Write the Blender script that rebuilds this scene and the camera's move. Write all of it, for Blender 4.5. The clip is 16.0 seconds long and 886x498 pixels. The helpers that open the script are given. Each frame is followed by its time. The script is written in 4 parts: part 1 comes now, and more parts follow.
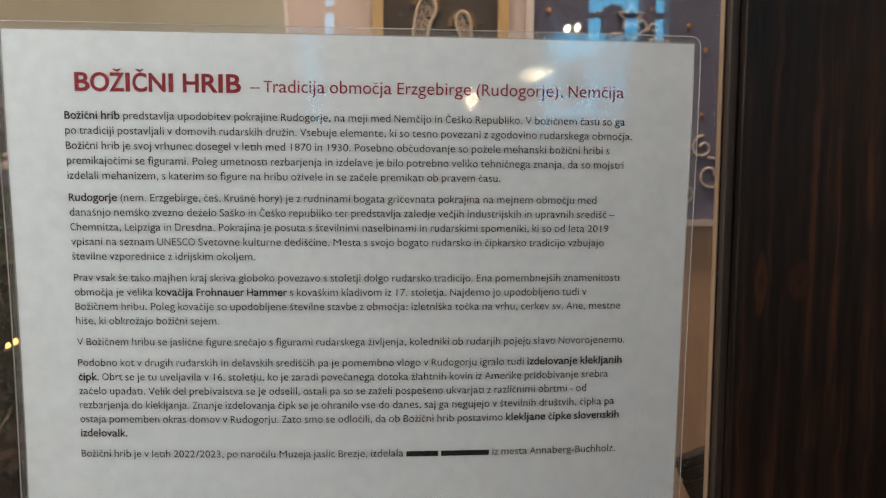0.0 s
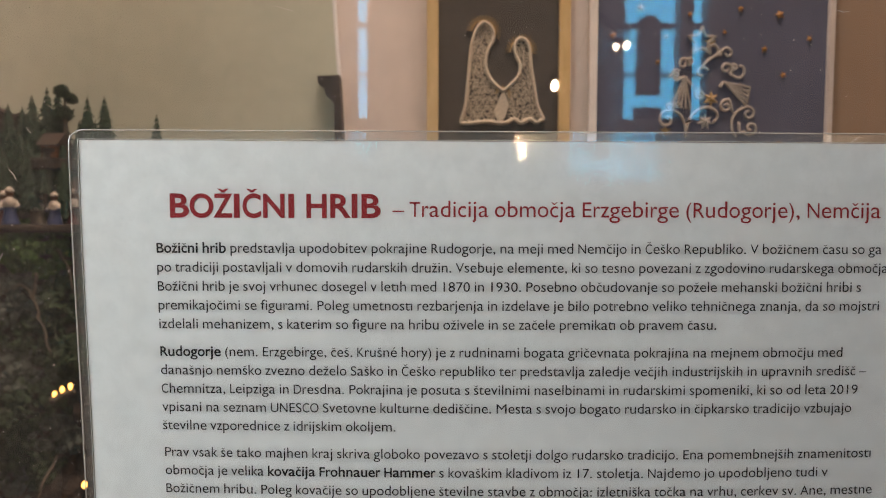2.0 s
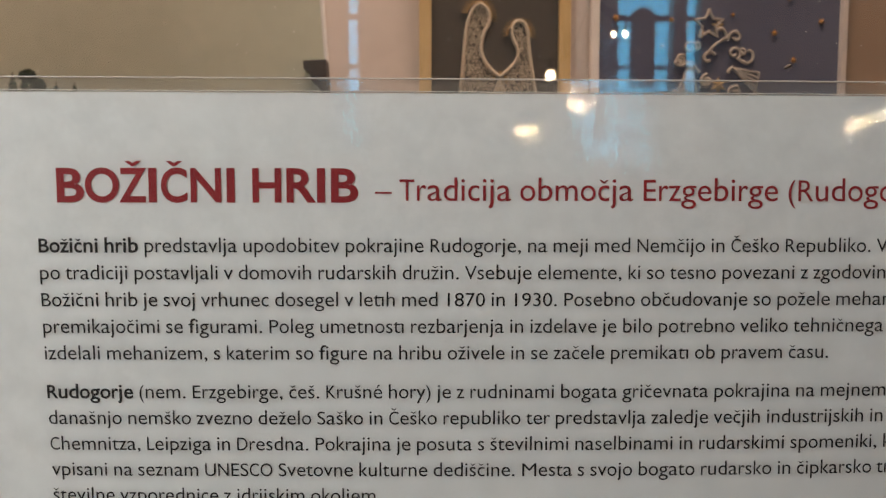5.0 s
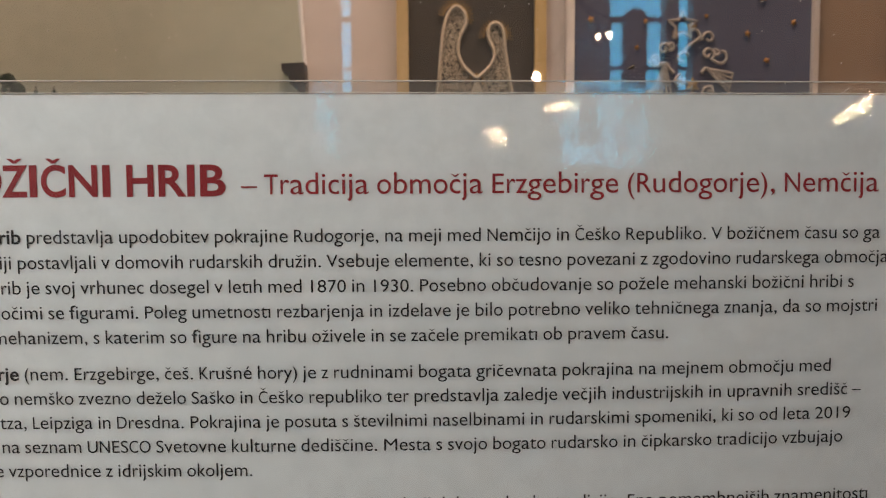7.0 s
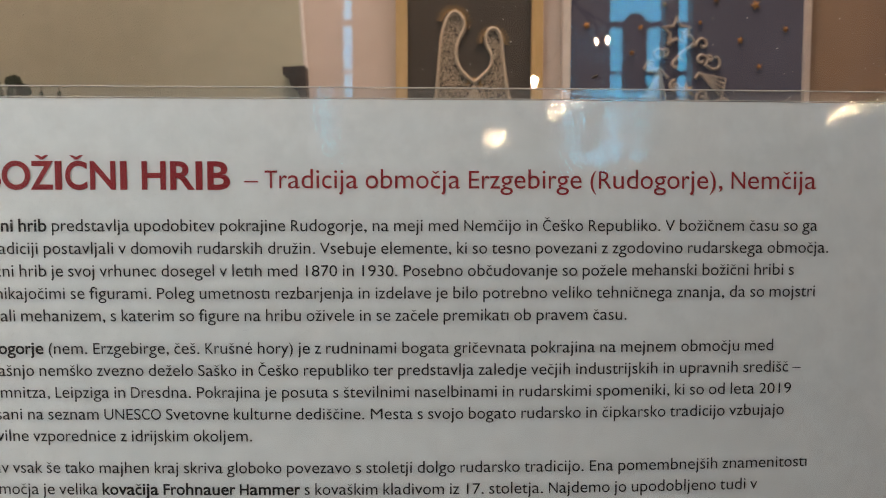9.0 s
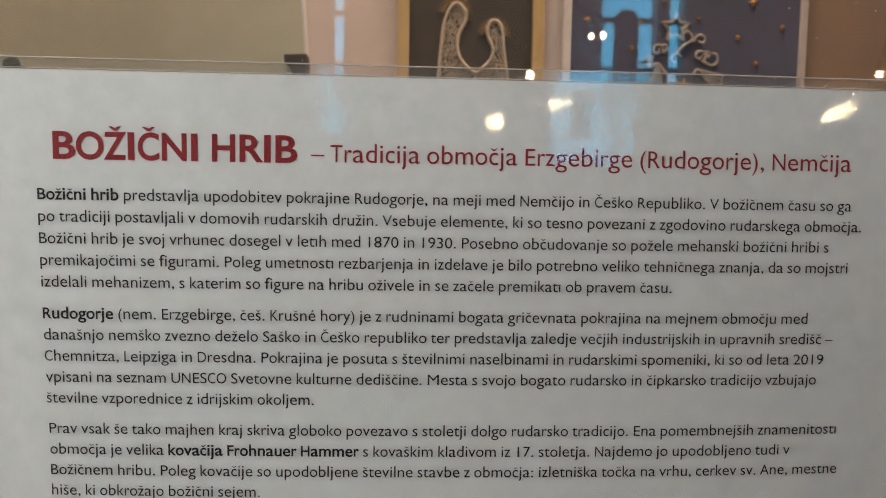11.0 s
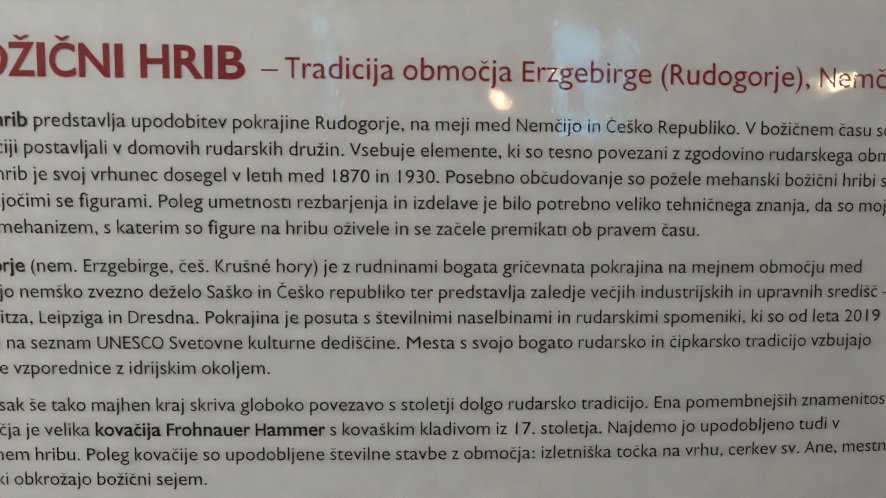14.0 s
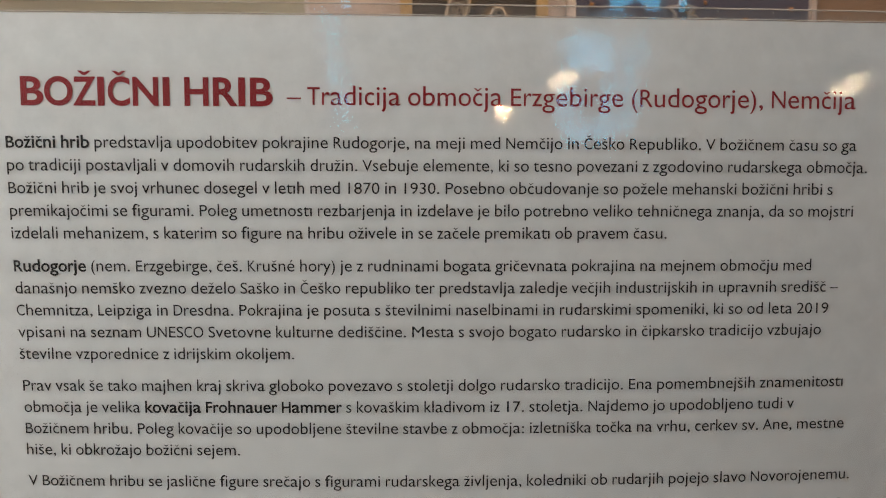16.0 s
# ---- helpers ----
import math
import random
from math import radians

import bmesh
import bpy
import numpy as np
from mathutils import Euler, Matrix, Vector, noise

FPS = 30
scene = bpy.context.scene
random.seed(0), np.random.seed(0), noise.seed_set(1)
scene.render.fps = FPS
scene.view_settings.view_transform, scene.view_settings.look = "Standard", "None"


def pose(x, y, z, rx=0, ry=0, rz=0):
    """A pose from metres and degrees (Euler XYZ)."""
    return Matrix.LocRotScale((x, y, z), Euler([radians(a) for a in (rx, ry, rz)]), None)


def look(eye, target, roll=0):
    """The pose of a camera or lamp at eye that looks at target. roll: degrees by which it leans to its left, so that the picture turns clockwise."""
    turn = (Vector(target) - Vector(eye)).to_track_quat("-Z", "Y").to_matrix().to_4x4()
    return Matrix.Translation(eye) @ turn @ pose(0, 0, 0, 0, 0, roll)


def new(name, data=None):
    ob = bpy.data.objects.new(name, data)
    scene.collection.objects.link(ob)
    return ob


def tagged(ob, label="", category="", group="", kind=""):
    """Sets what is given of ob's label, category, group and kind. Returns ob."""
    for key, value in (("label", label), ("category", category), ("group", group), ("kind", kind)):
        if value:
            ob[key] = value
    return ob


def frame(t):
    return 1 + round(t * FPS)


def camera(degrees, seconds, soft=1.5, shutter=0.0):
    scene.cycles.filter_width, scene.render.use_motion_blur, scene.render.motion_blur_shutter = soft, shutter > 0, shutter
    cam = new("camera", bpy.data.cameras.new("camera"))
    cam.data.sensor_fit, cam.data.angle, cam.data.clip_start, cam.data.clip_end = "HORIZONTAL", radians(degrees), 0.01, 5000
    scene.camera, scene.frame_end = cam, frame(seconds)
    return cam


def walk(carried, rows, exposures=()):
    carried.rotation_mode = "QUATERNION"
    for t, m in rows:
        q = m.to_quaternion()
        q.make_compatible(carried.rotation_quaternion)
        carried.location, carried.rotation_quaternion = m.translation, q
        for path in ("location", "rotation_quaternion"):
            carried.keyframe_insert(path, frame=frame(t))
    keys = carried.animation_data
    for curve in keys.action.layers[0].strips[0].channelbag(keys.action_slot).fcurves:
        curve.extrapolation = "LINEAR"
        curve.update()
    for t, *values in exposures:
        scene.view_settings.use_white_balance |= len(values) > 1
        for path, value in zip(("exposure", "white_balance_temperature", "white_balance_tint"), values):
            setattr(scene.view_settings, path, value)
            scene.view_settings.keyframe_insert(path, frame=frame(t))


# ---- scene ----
# A laminated sheet on the glass of a display case, with a carved hill and framed lace behind the glass.
PATH = [
    (0, (0.02651, -0.27562, 1.36787), (0.04917, 0.22259, 1.33218), 0.32),
    (0.5, (0.00314, -0.25959, 1.37777), (0.02168, 0.23887, 1.34327), 0.31),
    (1, (-0.01454, -0.23450, 1.39782), (-0.00701, 0.26389, 1.35839), 0.02),
    (1.5, (-0.02365, -0.21478, 1.41495), (-0.01957, 0.28408, 1.38156), -0.02),
    (2, (-0.02795, -0.20684, 1.41655), (-0.02725, 0.29238, 1.38878), 0.17),
    (2.5, (-0.03205, -0.18608, 1.41965), (-0.02937, 0.31324, 1.39376), 0.80),
    (3, (-0.03591, -0.15779, 1.41660), (-0.03472, 0.34147, 1.38944), 0.84),
    (5.5, (-0.02556, -0.14617, 1.41304), (-0.01730, 0.35272, 1.38074), -0.18),
    (6.5, (-0.00516, -0.15421, 1.41101), (0.00290, 0.34473, 1.37949), -0.48),
    (7, (0.00335, -0.15790, 1.41130), (0.01214, 0.34109, 1.38069), -0.33),
    (7.5, (0.01194, -0.16222, 1.41192), (0.02109, 0.33683, 1.38253), -0.34),
    (8, (0.01686, -0.16792, 1.41190), (0.02621, 0.33120, 1.38374), -0.22),
    (8.5, (0.01595, -0.17265, 1.41068), (0.02531, 0.32648, 1.38285), -0.18),
    (9, (0.00836, -0.17660, 1.40849), (0.01704, 0.32254, 1.38035), 0.01),
    (11.3, (-0.01662, -0.18482, 1.40025), (0.00308, 0.31366, 1.36670), 0.95),
    (11.5, (-0.01995, -0.18075, 1.39768), (-0.00108, 0.31785, 1.36538), 1.13),
    (12, (-0.02428, -0.16596, 1.39272), (-0.00222, 0.33249, 1.36011), 1.20),
    (12.5, (-0.02292, -0.15582, 1.39064), (-0.00132, 0.34264, 1.35792), 0.97),
    (13, (-0.01610, -0.15238, 1.38926), (0.00065, 0.34600, 1.35264), 0.49),
    (13.5, (-0.00992, -0.15319, 1.38686), (0.00718, 0.34517, 1.35020), 0.50),
    (14, (-0.00664, -0.15402, 1.38626), (0.01326, 0.34414, 1.34826), 0.37),
    (14.5, (-0.00242, -0.15598, 1.38676), (0.01033, 0.34233, 1.34773), 0.14),
    (15, (-0.00254, -0.16051, 1.38785), (0.00771, 0.33799, 1.35058), 0.06),
    (15.5, (-0.00216, -0.16853, 1.38766), (0.00511, 0.33021, 1.35298), -0.16),
    (16, (-0.00436, -0.17831, 1.38735), (0.00643, 0.32039, 1.35292), 0.08),
]
cam = camera(71.0, 16.0, soft=1.0)
cam.data.dof.use_dof = True
cam.data.dof.focus_distance = 0.19
cam.data.dof.aperture_fstop = 26.0
EXPOSURES = [(0.0, 0.08, 6950, 22), (2.5, 0.01, 7000, 23), (5.5, -0.17, 7350, 25), (9.0, -0.11, 7100, 23), (12.5, -0.21, 7300, 24), (16.0, -0.19, 7350, 25)]
walk(cam, [(t, look(eye, target, roll)) for t, eye, target, roll in PATH], EXPOSURES)

Z0 = 1.35            # height of the sheet's reference line above the floor
WALL_Y = 0.985       # face of the wall behind the case
BACK_Y = -6.0        # window wall behind the viewer
BOW = (1.607, 1.067, -1.222, 0.303, -1.049, 0.229)


# ---- world and light ----
world = bpy.data.worlds.new("world")
scene.world = world
world.use_nodes = True
sky = world.node_tree.nodes.new("ShaderNodeTexSky")
sky.sky_type, sky.sun_disc = "NISHITA", False
sky.sun_elevation, sky.sun_rotation = radians(25), radians(200)
bg = world.node_tree.nodes["Background"]
world.node_tree.links.new(sky.outputs[0], bg.inputs[0])
bg.inputs[1].default_value = 0.1


def lamp(name, where, target, size, size_y, watts, colour):
    data = bpy.data.lights.new(name, "AREA")
    data.shape, data.size, data.size_y, data.energy, data.color = "RECTANGLE", size, size_y, watts, colour
    ob = new(name, data)
    ob.matrix_world = look(where, target)
    return ob


# Light for the sheet's cool left side; its window is made up, out of view.
lamp("added_side_light", (-0.57, -0.25, 1.72), (0.09, -0.22, 1.56), 0.30, 0.5, 5.1, (0.84, 1.0, 1.0))
# Two unseen fill lights added overhead to warm the sheet and brighten the wall.
lamp("fill_light_near", (0.9, -1.2, 4.26), (0.5, -0.6, 0), 1.2, 0.5, 11, (1.0, 0.68, 0.54))
lamp("fill_light_case", (0.3, 0.45, 4.26), (0.3, 0.75, 1.2), 1.6, 0.2, 108, (1.0, 0.80, 0.62))


# ---- materials ----
def nodes_of(name):
    m = bpy.data.materials.new(name)
    m.use_nodes = True
    return m, m.node_tree.nodes, m.node_tree.links


def mat(name, a, b, rough=0.6, scale=40.0, bump=0.15, stretch=(1, 1, 1), fine=8.0, metal=0.0, rough_var=0.1, spec=0.5, depth=0.001):
    """Two colours mixed by coarse and fine noise, with relief and uneven roughness."""
    m, n, l = nodes_of(name)
    p = n["Principled BSDF"]
    tc, mp = n.new("ShaderNodeTexCoord"), n.new("ShaderNodeMapping")
    mp.inputs["Scale"].default_value = stretch
    l.new(tc.outputs["Object"], mp.inputs["Vector"])
    n1, n2 = n.new("ShaderNodeTexNoise"), n.new("ShaderNodeTexNoise")
    n1.inputs["Scale"].default_value, n1.inputs["Detail"].default_value = scale, 5
    n2.inputs["Scale"].default_value, n2.inputs["Detail"].default_value = scale * fine, 3
    for t in (n1, n2):
        l.new(mp.outputs[0], t.inputs["Vector"])
    add = n.new("ShaderNodeMath")
    add.operation = "MULTIPLY_ADD"
    l.new(n2.outputs[0], add.inputs[0])
    add.inputs[1].default_value = 0.4
    l.new(n1.outputs[0], add.inputs[2])
    ramp = n.new("ShaderNodeValToRGB")
    ramp.color_ramp.elements[0].position, ramp.color_ramp.elements[1].position = 0.5, 0.9
    ramp.color_ramp.elements[0].color, ramp.color_ramp.elements[1].color = (*a, 1), (*b, 1)
    l.new(add.outputs[0], ramp.inputs[0])
    l.new(ramp.outputs[0], p.inputs["Base Color"])
    p.inputs["Metallic"].default_value = metal
    p.inputs["Specular IOR Level"].default_value = spec
    rr = n.new("ShaderNodeMapRange")
    rr.inputs[3].default_value, rr.inputs[4].default_value = rough - rough_var, min(1, rough + rough_var)
    l.new(n1.outputs[0], rr.inputs[0])
    l.new(rr.outputs[0], p.inputs["Roughness"])
    bp = n.new("ShaderNodeBump")
    bp.inputs["Strength"].default_value, bp.inputs["Distance"].default_value = bump, depth
    l.new(add.outputs[0], bp.inputs["Height"])
    l.new(bp.outputs[0], p.inputs["Normal"])
    return m


def glow(name, colour, strength):
    m, n, l = nodes_of(name)
    e = n.new("ShaderNodeEmission")
    e.inputs[0].default_value, e.inputs[1].default_value = (*colour, 1), strength
    l.new(e.outputs[0], n["Material Output"].inputs[0])
    return m


def clear(name, rough, ior, haze=0.0, tint=(1, 1, 1), bumps=(), haze_colour=(0.5, 0.53, 0.5)):
    """Clear sheet: straight-through view with a Fresnel gloss, some haze and ripples (scale, height in metres)."""
    m, n, l = nodes_of(name)
    tr, gl, di = n.new("ShaderNodeBsdfTransparent"), n.new("ShaderNodeBsdfGlossy"), n.new("ShaderNodeBsdfDiffuse")
    tr.inputs[0].default_value = (*tint, 1)
    gl.inputs["Roughness"].default_value = rough
    di.inputs[0].default_value = (*haze_colour, 1)
    fr, m1, m2 = n.new("ShaderNodeFresnel"), n.new("ShaderNodeMixShader"), n.new("ShaderNodeMixShader")
    fr.inputs[0].default_value = ior
    m1.inputs[0].default_value = haze
    l.new(tr.outputs[0], m1.inputs[1])
    l.new(di.outputs[0], m1.inputs[2])
    l.new(fr.outputs[0], m2.inputs[0])
    l.new(m1.outputs[0], m2.inputs[1])
    l.new(gl.outputs[0], m2.inputs[2])
    l.new(m2.outputs[0], n["Material Output"].inputs[0])
    tc, last = n.new("ShaderNodeTexCoord"), None
    for scale, height in bumps:
        t, b = n.new("ShaderNodeTexNoise"), n.new("ShaderNodeBump")
        t.inputs["Scale"].default_value, t.inputs["Detail"].default_value = scale, 2
        b.inputs["Strength"].default_value, b.inputs["Distance"].default_value = 1.0, height
        l.new(tc.outputs["Object"], t.inputs["Vector"])
        l.new(t.outputs[0], b.inputs["Height"])
        if last:
            l.new(last.outputs[0], b.inputs["Normal"])
        last = b
    if last:
        l.new(last.outputs[0], gl.inputs["Normal"])
    return m


# The paper's two-tone mottle also stands in for the film's uneven reflection.
PAPER = mat("paper", (0.735, 0.745, 0.73), (0.81, 0.82, 0.805), 0.75, 150, 0.35, fine=5, depth=0.0005, spec=0.2)
RED_INK = mat("red_ink", (0.31, 0.022, 0.028), (0.37, 0.03, 0.036), 0.6, 200, 0.02, depth=0.00005, spec=0.2)
INK = mat("black_ink", (0.012, 0.013, 0.014), (0.022, 0.022, 0.022), 0.6, 200, 0.02, depth=0.00005, spec=0.2)
FILM = clear("laminating_film", 0.015, 1.58, 0.012, bumps=((24, 0.0003), (110, 0.00005), (520, 0.000028)))


def reflection_relief(m):
    """Broad film relief, shaped so that its reflections land right in the camera's view."""
    n, l = m.node_tree.nodes, m.node_tree.links
    tc, xyz, bump = n.new("ShaderNodeTexCoord"), n.new("ShaderNodeSeparateXYZ"), n.new("ShaderNodeBump")
    l.new(tc.outputs["Object"], xyz.inputs[0])

    def calc(op, a, b, c=0.0):
        k = n.new("ShaderNodeMath")
        k.operation = op
        for i, value in enumerate((a, b, c)):
            if isinstance(value, float):
                k.inputs[i].default_value = value
            else:
                l.new(value, k.inputs[i])
        return k.outputs[0]
    turn = calc("MULTIPLY_ADD", xyz.outputs[0], 26.2, -0.52)
    v = calc("MAXIMUM", calc("SUBTRACT", xyz.outputs[2], Z0 + 0.08), -0.04)
    height = calc("MULTIPLY_ADD", calc("SINE", turn, 0.0), -0.00065, calc("MULTIPLY", calc("COSINE", turn, 0.0), calc("MULTIPLY", v, -0.011)))
    bump.inputs["Strength"].default_value, bump.inputs["Distance"].default_value = 1.0, 1.0
    l.new(height, bump.inputs["Height"])
    first = next(k for k in n if k.type == "BUMP" and k != bump and not k.inputs["Normal"].is_linked)
    l.new(bump.outputs[0], first.inputs["Normal"])


reflection_relief(FILM)
SEAL = clear("sealed_film", 0.13, 1.5, 0.11, bumps=((90, 0.0004),))
RIM = clear("film_rim", 0.2, 1.5, 0.5, haze_colour=(0.75, 0.78, 0.75))
GLASS = clear("case_glass", 0.0, 1.75, 0.021)
CLEAR = clear("glass_back", 0.0, 1.0)
PICTURE_GLASS = clear("picture_glass", 0.02, 1.14)
SCRATCH = mat("scratch", (0.55, 0.55, 0.52), (0.8, 0.8, 0.76), 0.4, 300)
WHITE_WALL = mat("plaster_wall", (0.64, 0.575, 0.52), (0.72, 0.65, 0.59), 0.85, 6, 0.3)
ROOM_WALL = mat("room_plaster", (0.55, 0.53, 0.50), (0.65, 0.63, 0.60), 0.9, 5, 0.3)
TAN = mat("tan_board", (0.225, 0.148, 0.088), (0.28, 0.188, 0.115), 0.7, 8, 0.2, (1, 1, 0.15))
BACKDROP = mat("beige_board", (0.45, 0.485, 0.385), (0.53, 0.565, 0.45), 0.9, 5, 0.15)
FLOOR = mat("floor_boards", (0.12, 0.07, 0.04), (0.2, 0.12, 0.07), 0.5, 8, 0.2, (0.3, 3, 1))
GOLD = mat("gilt_wood", (0.52, 0.36, 0.14), (0.66, 0.48, 0.22), 0.45, 60, 0.2, (1, 1, 0.2), spec=0.6)
WHITE_FRAME = mat("white_lacquer", (0.66, 0.60, 0.54), (0.74, 0.68, 0.61), 0.4, 30, 0.1)
# Both cloths are lightened by the glass's veil of reflections, put into their colour.
DARK_CLOTH = mat("dark_velvet", (0.050, 0.043, 0.036), (0.085, 0.074, 0.062), 0.9, 120, 0.3)
NAVY = mat("navy_cloth", (0.062, 0.068, 0.110), (0.098, 0.105, 0.155), 0.8, 4, 0.2, fine=60)
LACE = mat("lace_thread", (0.50, 0.43, 0.32), (0.66, 0.57, 0.44), 0.8, 300, 0.5)
WHITE_THREAD = mat("white_thread", (0.34, 0.305, 0.26), (0.47, 0.42, 0.36), 0.8, 300, 0.5)
GOLD_THREAD = mat("gold_thread", (0.30, 0.18, 0.06), (0.44, 0.28, 0.10), 0.5, 300, 0.5)
STAR = mat("star_foil", (0.36, 0.15, 0.025), (0.48, 0.23, 0.045), 0.45, 200, 0.1)
DARK_WOOD = mat("dark_carving", (0.018, 0.012, 0.009), (0.04, 0.026, 0.018), 0.5, 60, 0.4, (1, 1, 0.1))
BLACK = mat("black_lacquer", (0.004, 0.005, 0.005), (0.008, 0.009, 0.009), 0.75, 150, 0.1, spec=0.2)
ROCK = mat("hill_bark", (0.006, 0.0055, 0.005), (0.045, 0.031, 0.022), 0.95, 30, 0.9, depth=0.006)
DARK_MOSS = mat("dark_moss", (0.008, 0.020, 0.009), (0.028, 0.056, 0.022), 0.95, 90, 0.9, depth=0.004)
MOSS = mat("moss", (0.016, 0.055, 0.010), (0.06, 0.14, 0.024), 0.95, 90, 0.9, depth=0.004)
LICHEN = mat("grey_lichen", (0.025, 0.036, 0.031), (0.11, 0.14, 0.12), 0.95, 90, 0.9, depth=0.004)
FIR = mat("fir_green", (0.006, 0.022, 0.011), (0.018, 0.05, 0.025), 0.9, 140, 0.6, depth=0.002)
BARK = mat("twig_bark", (0.055, 0.047, 0.034), (0.13, 0.112, 0.082), 0.9, 100, 0.6, (1, 1, 0.3))
FIG_BLUE = mat("painted_wood", (0.012, 0.025, 0.09), (0.025, 0.045, 0.13), 0.5, 80, 0.1)
FIG_WHITE = mat("painted_white", (0.28, 0.25, 0.21), (0.42, 0.38, 0.32), 0.5, 80, 0.1)
FIG_RED = mat("painted_red", (0.08, 0.014, 0.01), (0.13, 0.025, 0.018), 0.5, 80, 0.1)
HOUSE = mat("house_paint", (0.09, 0.036, 0.016), (0.17, 0.072, 0.030), 0.7, 60, 0.3)
BULB = glow("warm_bulb", (1.0, 0.50, 0.10), 5.0)
LAMP_BULB = glow("lamp_bulb", (1.0, 0.80, 0.5), 190.0)
# glow of the pane added in the pier, no window known there
ADDED_SIDE_GLOW = glow("added_side_glow", (0.85, 0.97, 1.0), 1.0)
DAYLIGHT = glow("daylight", (0.05, 0.50, 0.86), 9.0)


def wood_material():
    """Dark stained spruce: long grain streaks with two knots."""
    m, n, l = nodes_of("stained_spruce")
    p = n["Principled BSDF"]
    tc = n.new("ShaderNodeTexCoord")
    mp = n.new("ShaderNodeMapping")
    mp.inputs["Scale"].default_value = (1, 1, 0.035)
    warp = n.new("ShaderNodeTexNoise")
    warp.inputs["Scale"].default_value = 25
    off = n.new("ShaderNodeVectorMath")
    off.operation = "MULTIPLY_ADD"
    l.new(tc.outputs["Object"], warp.inputs["Vector"])
    l.new(warp.outputs["Color"], off.inputs[0])
    off.inputs[1].default_value = (0.006, 0.006, 0.006)
    l.new(tc.outputs["Object"], off.inputs[2])
    l.new(off.outputs[0], mp.inputs["Vector"])
    g1, g2 = n.new("ShaderNodeTexNoise"), n.new("ShaderNodeTexNoise")
    g1.inputs["Scale"].default_value, g1.inputs["Detail"].default_value = 190, 7
    g2.inputs["Scale"].default_value, g2.inputs["Detail"].default_value = 420, 3
    l.new(mp.outputs[0], g1.inputs["Vector"])
    l.new(mp.outputs[0], g2.inputs["Vector"])
    r = n.new("ShaderNodeValToRGB")
    e = r.color_ramp.elements
    e[0].position, e[0].color = 0.40, (0.004, 0.0025, 0.002, 1)
    e[1].position, e[1].color = 0.80, (0.085, 0.030, 0.011, 1)
    mid = e.new(0.55)
    mid.color = (0.014, 0.0072, 0.0042, 1)
    l.new(g1.outputs[0], r.inputs[0])
    last = r.outputs[0]
    for where, stretch, colour in (((0.200, -0.0045, 1.334), (130, 10, 85), (0.05, 0.018, 0.007, 1)), ((0.182, -0.0045, 1.333), (260, 10, 60), (0.085, 0.032, 0.011, 1))):
        sub, mul, dist, rng, mix = (n.new("ShaderNodeVectorMath"), n.new("ShaderNodeVectorMath"), n.new("ShaderNodeVectorMath"), n.new("ShaderNodeMapRange"), n.new("ShaderNodeMixRGB"))
        sub.operation, mul.operation, dist.operation = "SUBTRACT", "MULTIPLY", "LENGTH"
        l.new(off.outputs[0], sub.inputs[0])
        sub.inputs[1].default_value = tuple(w + 0.003 for w in where)
        l.new(sub.outputs[0], mul.inputs[0])
        mul.inputs[1].default_value = stretch
        l.new(mul.outputs[0], dist.inputs[0])
        ring = n.new("ShaderNodeValToRGB")
        w = ring.color_ramp.elements
        w[0].position, w[0].color = 0.0, (colour[0] * 0.5, colour[1] * 0.5, colour[2] * 0.5, 1)
        w[1].position, w[1].color = 1.0, (0.004, 0.0025, 0.002, 1)
        for at, k in ((0.25, 1.0), (0.42, 0.75), (0.55, 0.9), (0.8, 0.2)):
            w.new(at).color = (colour[0] * k, colour[1] * k, colour[2] * k, 1)
        wob = n.new("ShaderNodeMath")
        wob.operation = "MULTIPLY_ADD"
        l.new(g1.outputs[0], wob.inputs[0])
        wob.inputs[1].default_value = 1.6
        l.new(dist.outputs["Value"], wob.inputs[2])
        less = n.new("ShaderNodeMath")
        less.operation = "SUBTRACT"
        l.new(wob.outputs[0], less.inputs[0])
        less.inputs[1].default_value = 0.8
        l.new(less.outputs[0], ring.inputs[0])
        rng.inputs[1].default_value, rng.inputs[2].default_value = 1.0, 0.7
        rng.inputs[3].default_value, rng.inputs[4].default_value = 0.0, 0.6
        l.new(less.outputs[0], rng.inputs[0])
        l.new(rng.outputs[0], mix.inputs[0])
        l.new(last, mix.inputs[1])
        l.new(ring.outputs[0], mix.inputs[2])
        last = mix.outputs[0]
    l.new(last, p.inputs["Base Color"])
    p.inputs["Roughness"].default_value = 0.45
    p.inputs["Specular IOR Level"].default_value = 0.32
    b = n.new("ShaderNodeBump")
    b.inputs["Strength"].default_value, b.inputs["Distance"].default_value = 0.5, 0.0006
    l.new(g2.outputs[0], b.inputs["Height"])
    l.new(b.outputs[0], p.inputs["Normal"])
    return m


WOOD = wood_material()


# ---- mesh helpers ----
def finish(bm, smooth=False):
    bmesh.ops.recalc_face_normals(bm, faces=bm.faces)
    for f in bm.faces:
        f.smooth = smooth
    return bm


def part(name, bm, material, parent=None, label="", smooth=False, facing=False):
    """One mesh object. facing: an open sheet whose faces all look towards the room (-y)."""
    data = bpy.data.meshes.new(name)
    finish(bm, smooth)
    if facing:
        for f in bm.faces:
            f.normal_update()
            if f.normal.y > 0:
                f.normal_flip()
    bm.to_mesh(data)
    bm.free()
    data.materials.append(material)
    ob = new(name, data)
    ob.parent = parent
    if label:
        tagged(ob, label)
    return ob


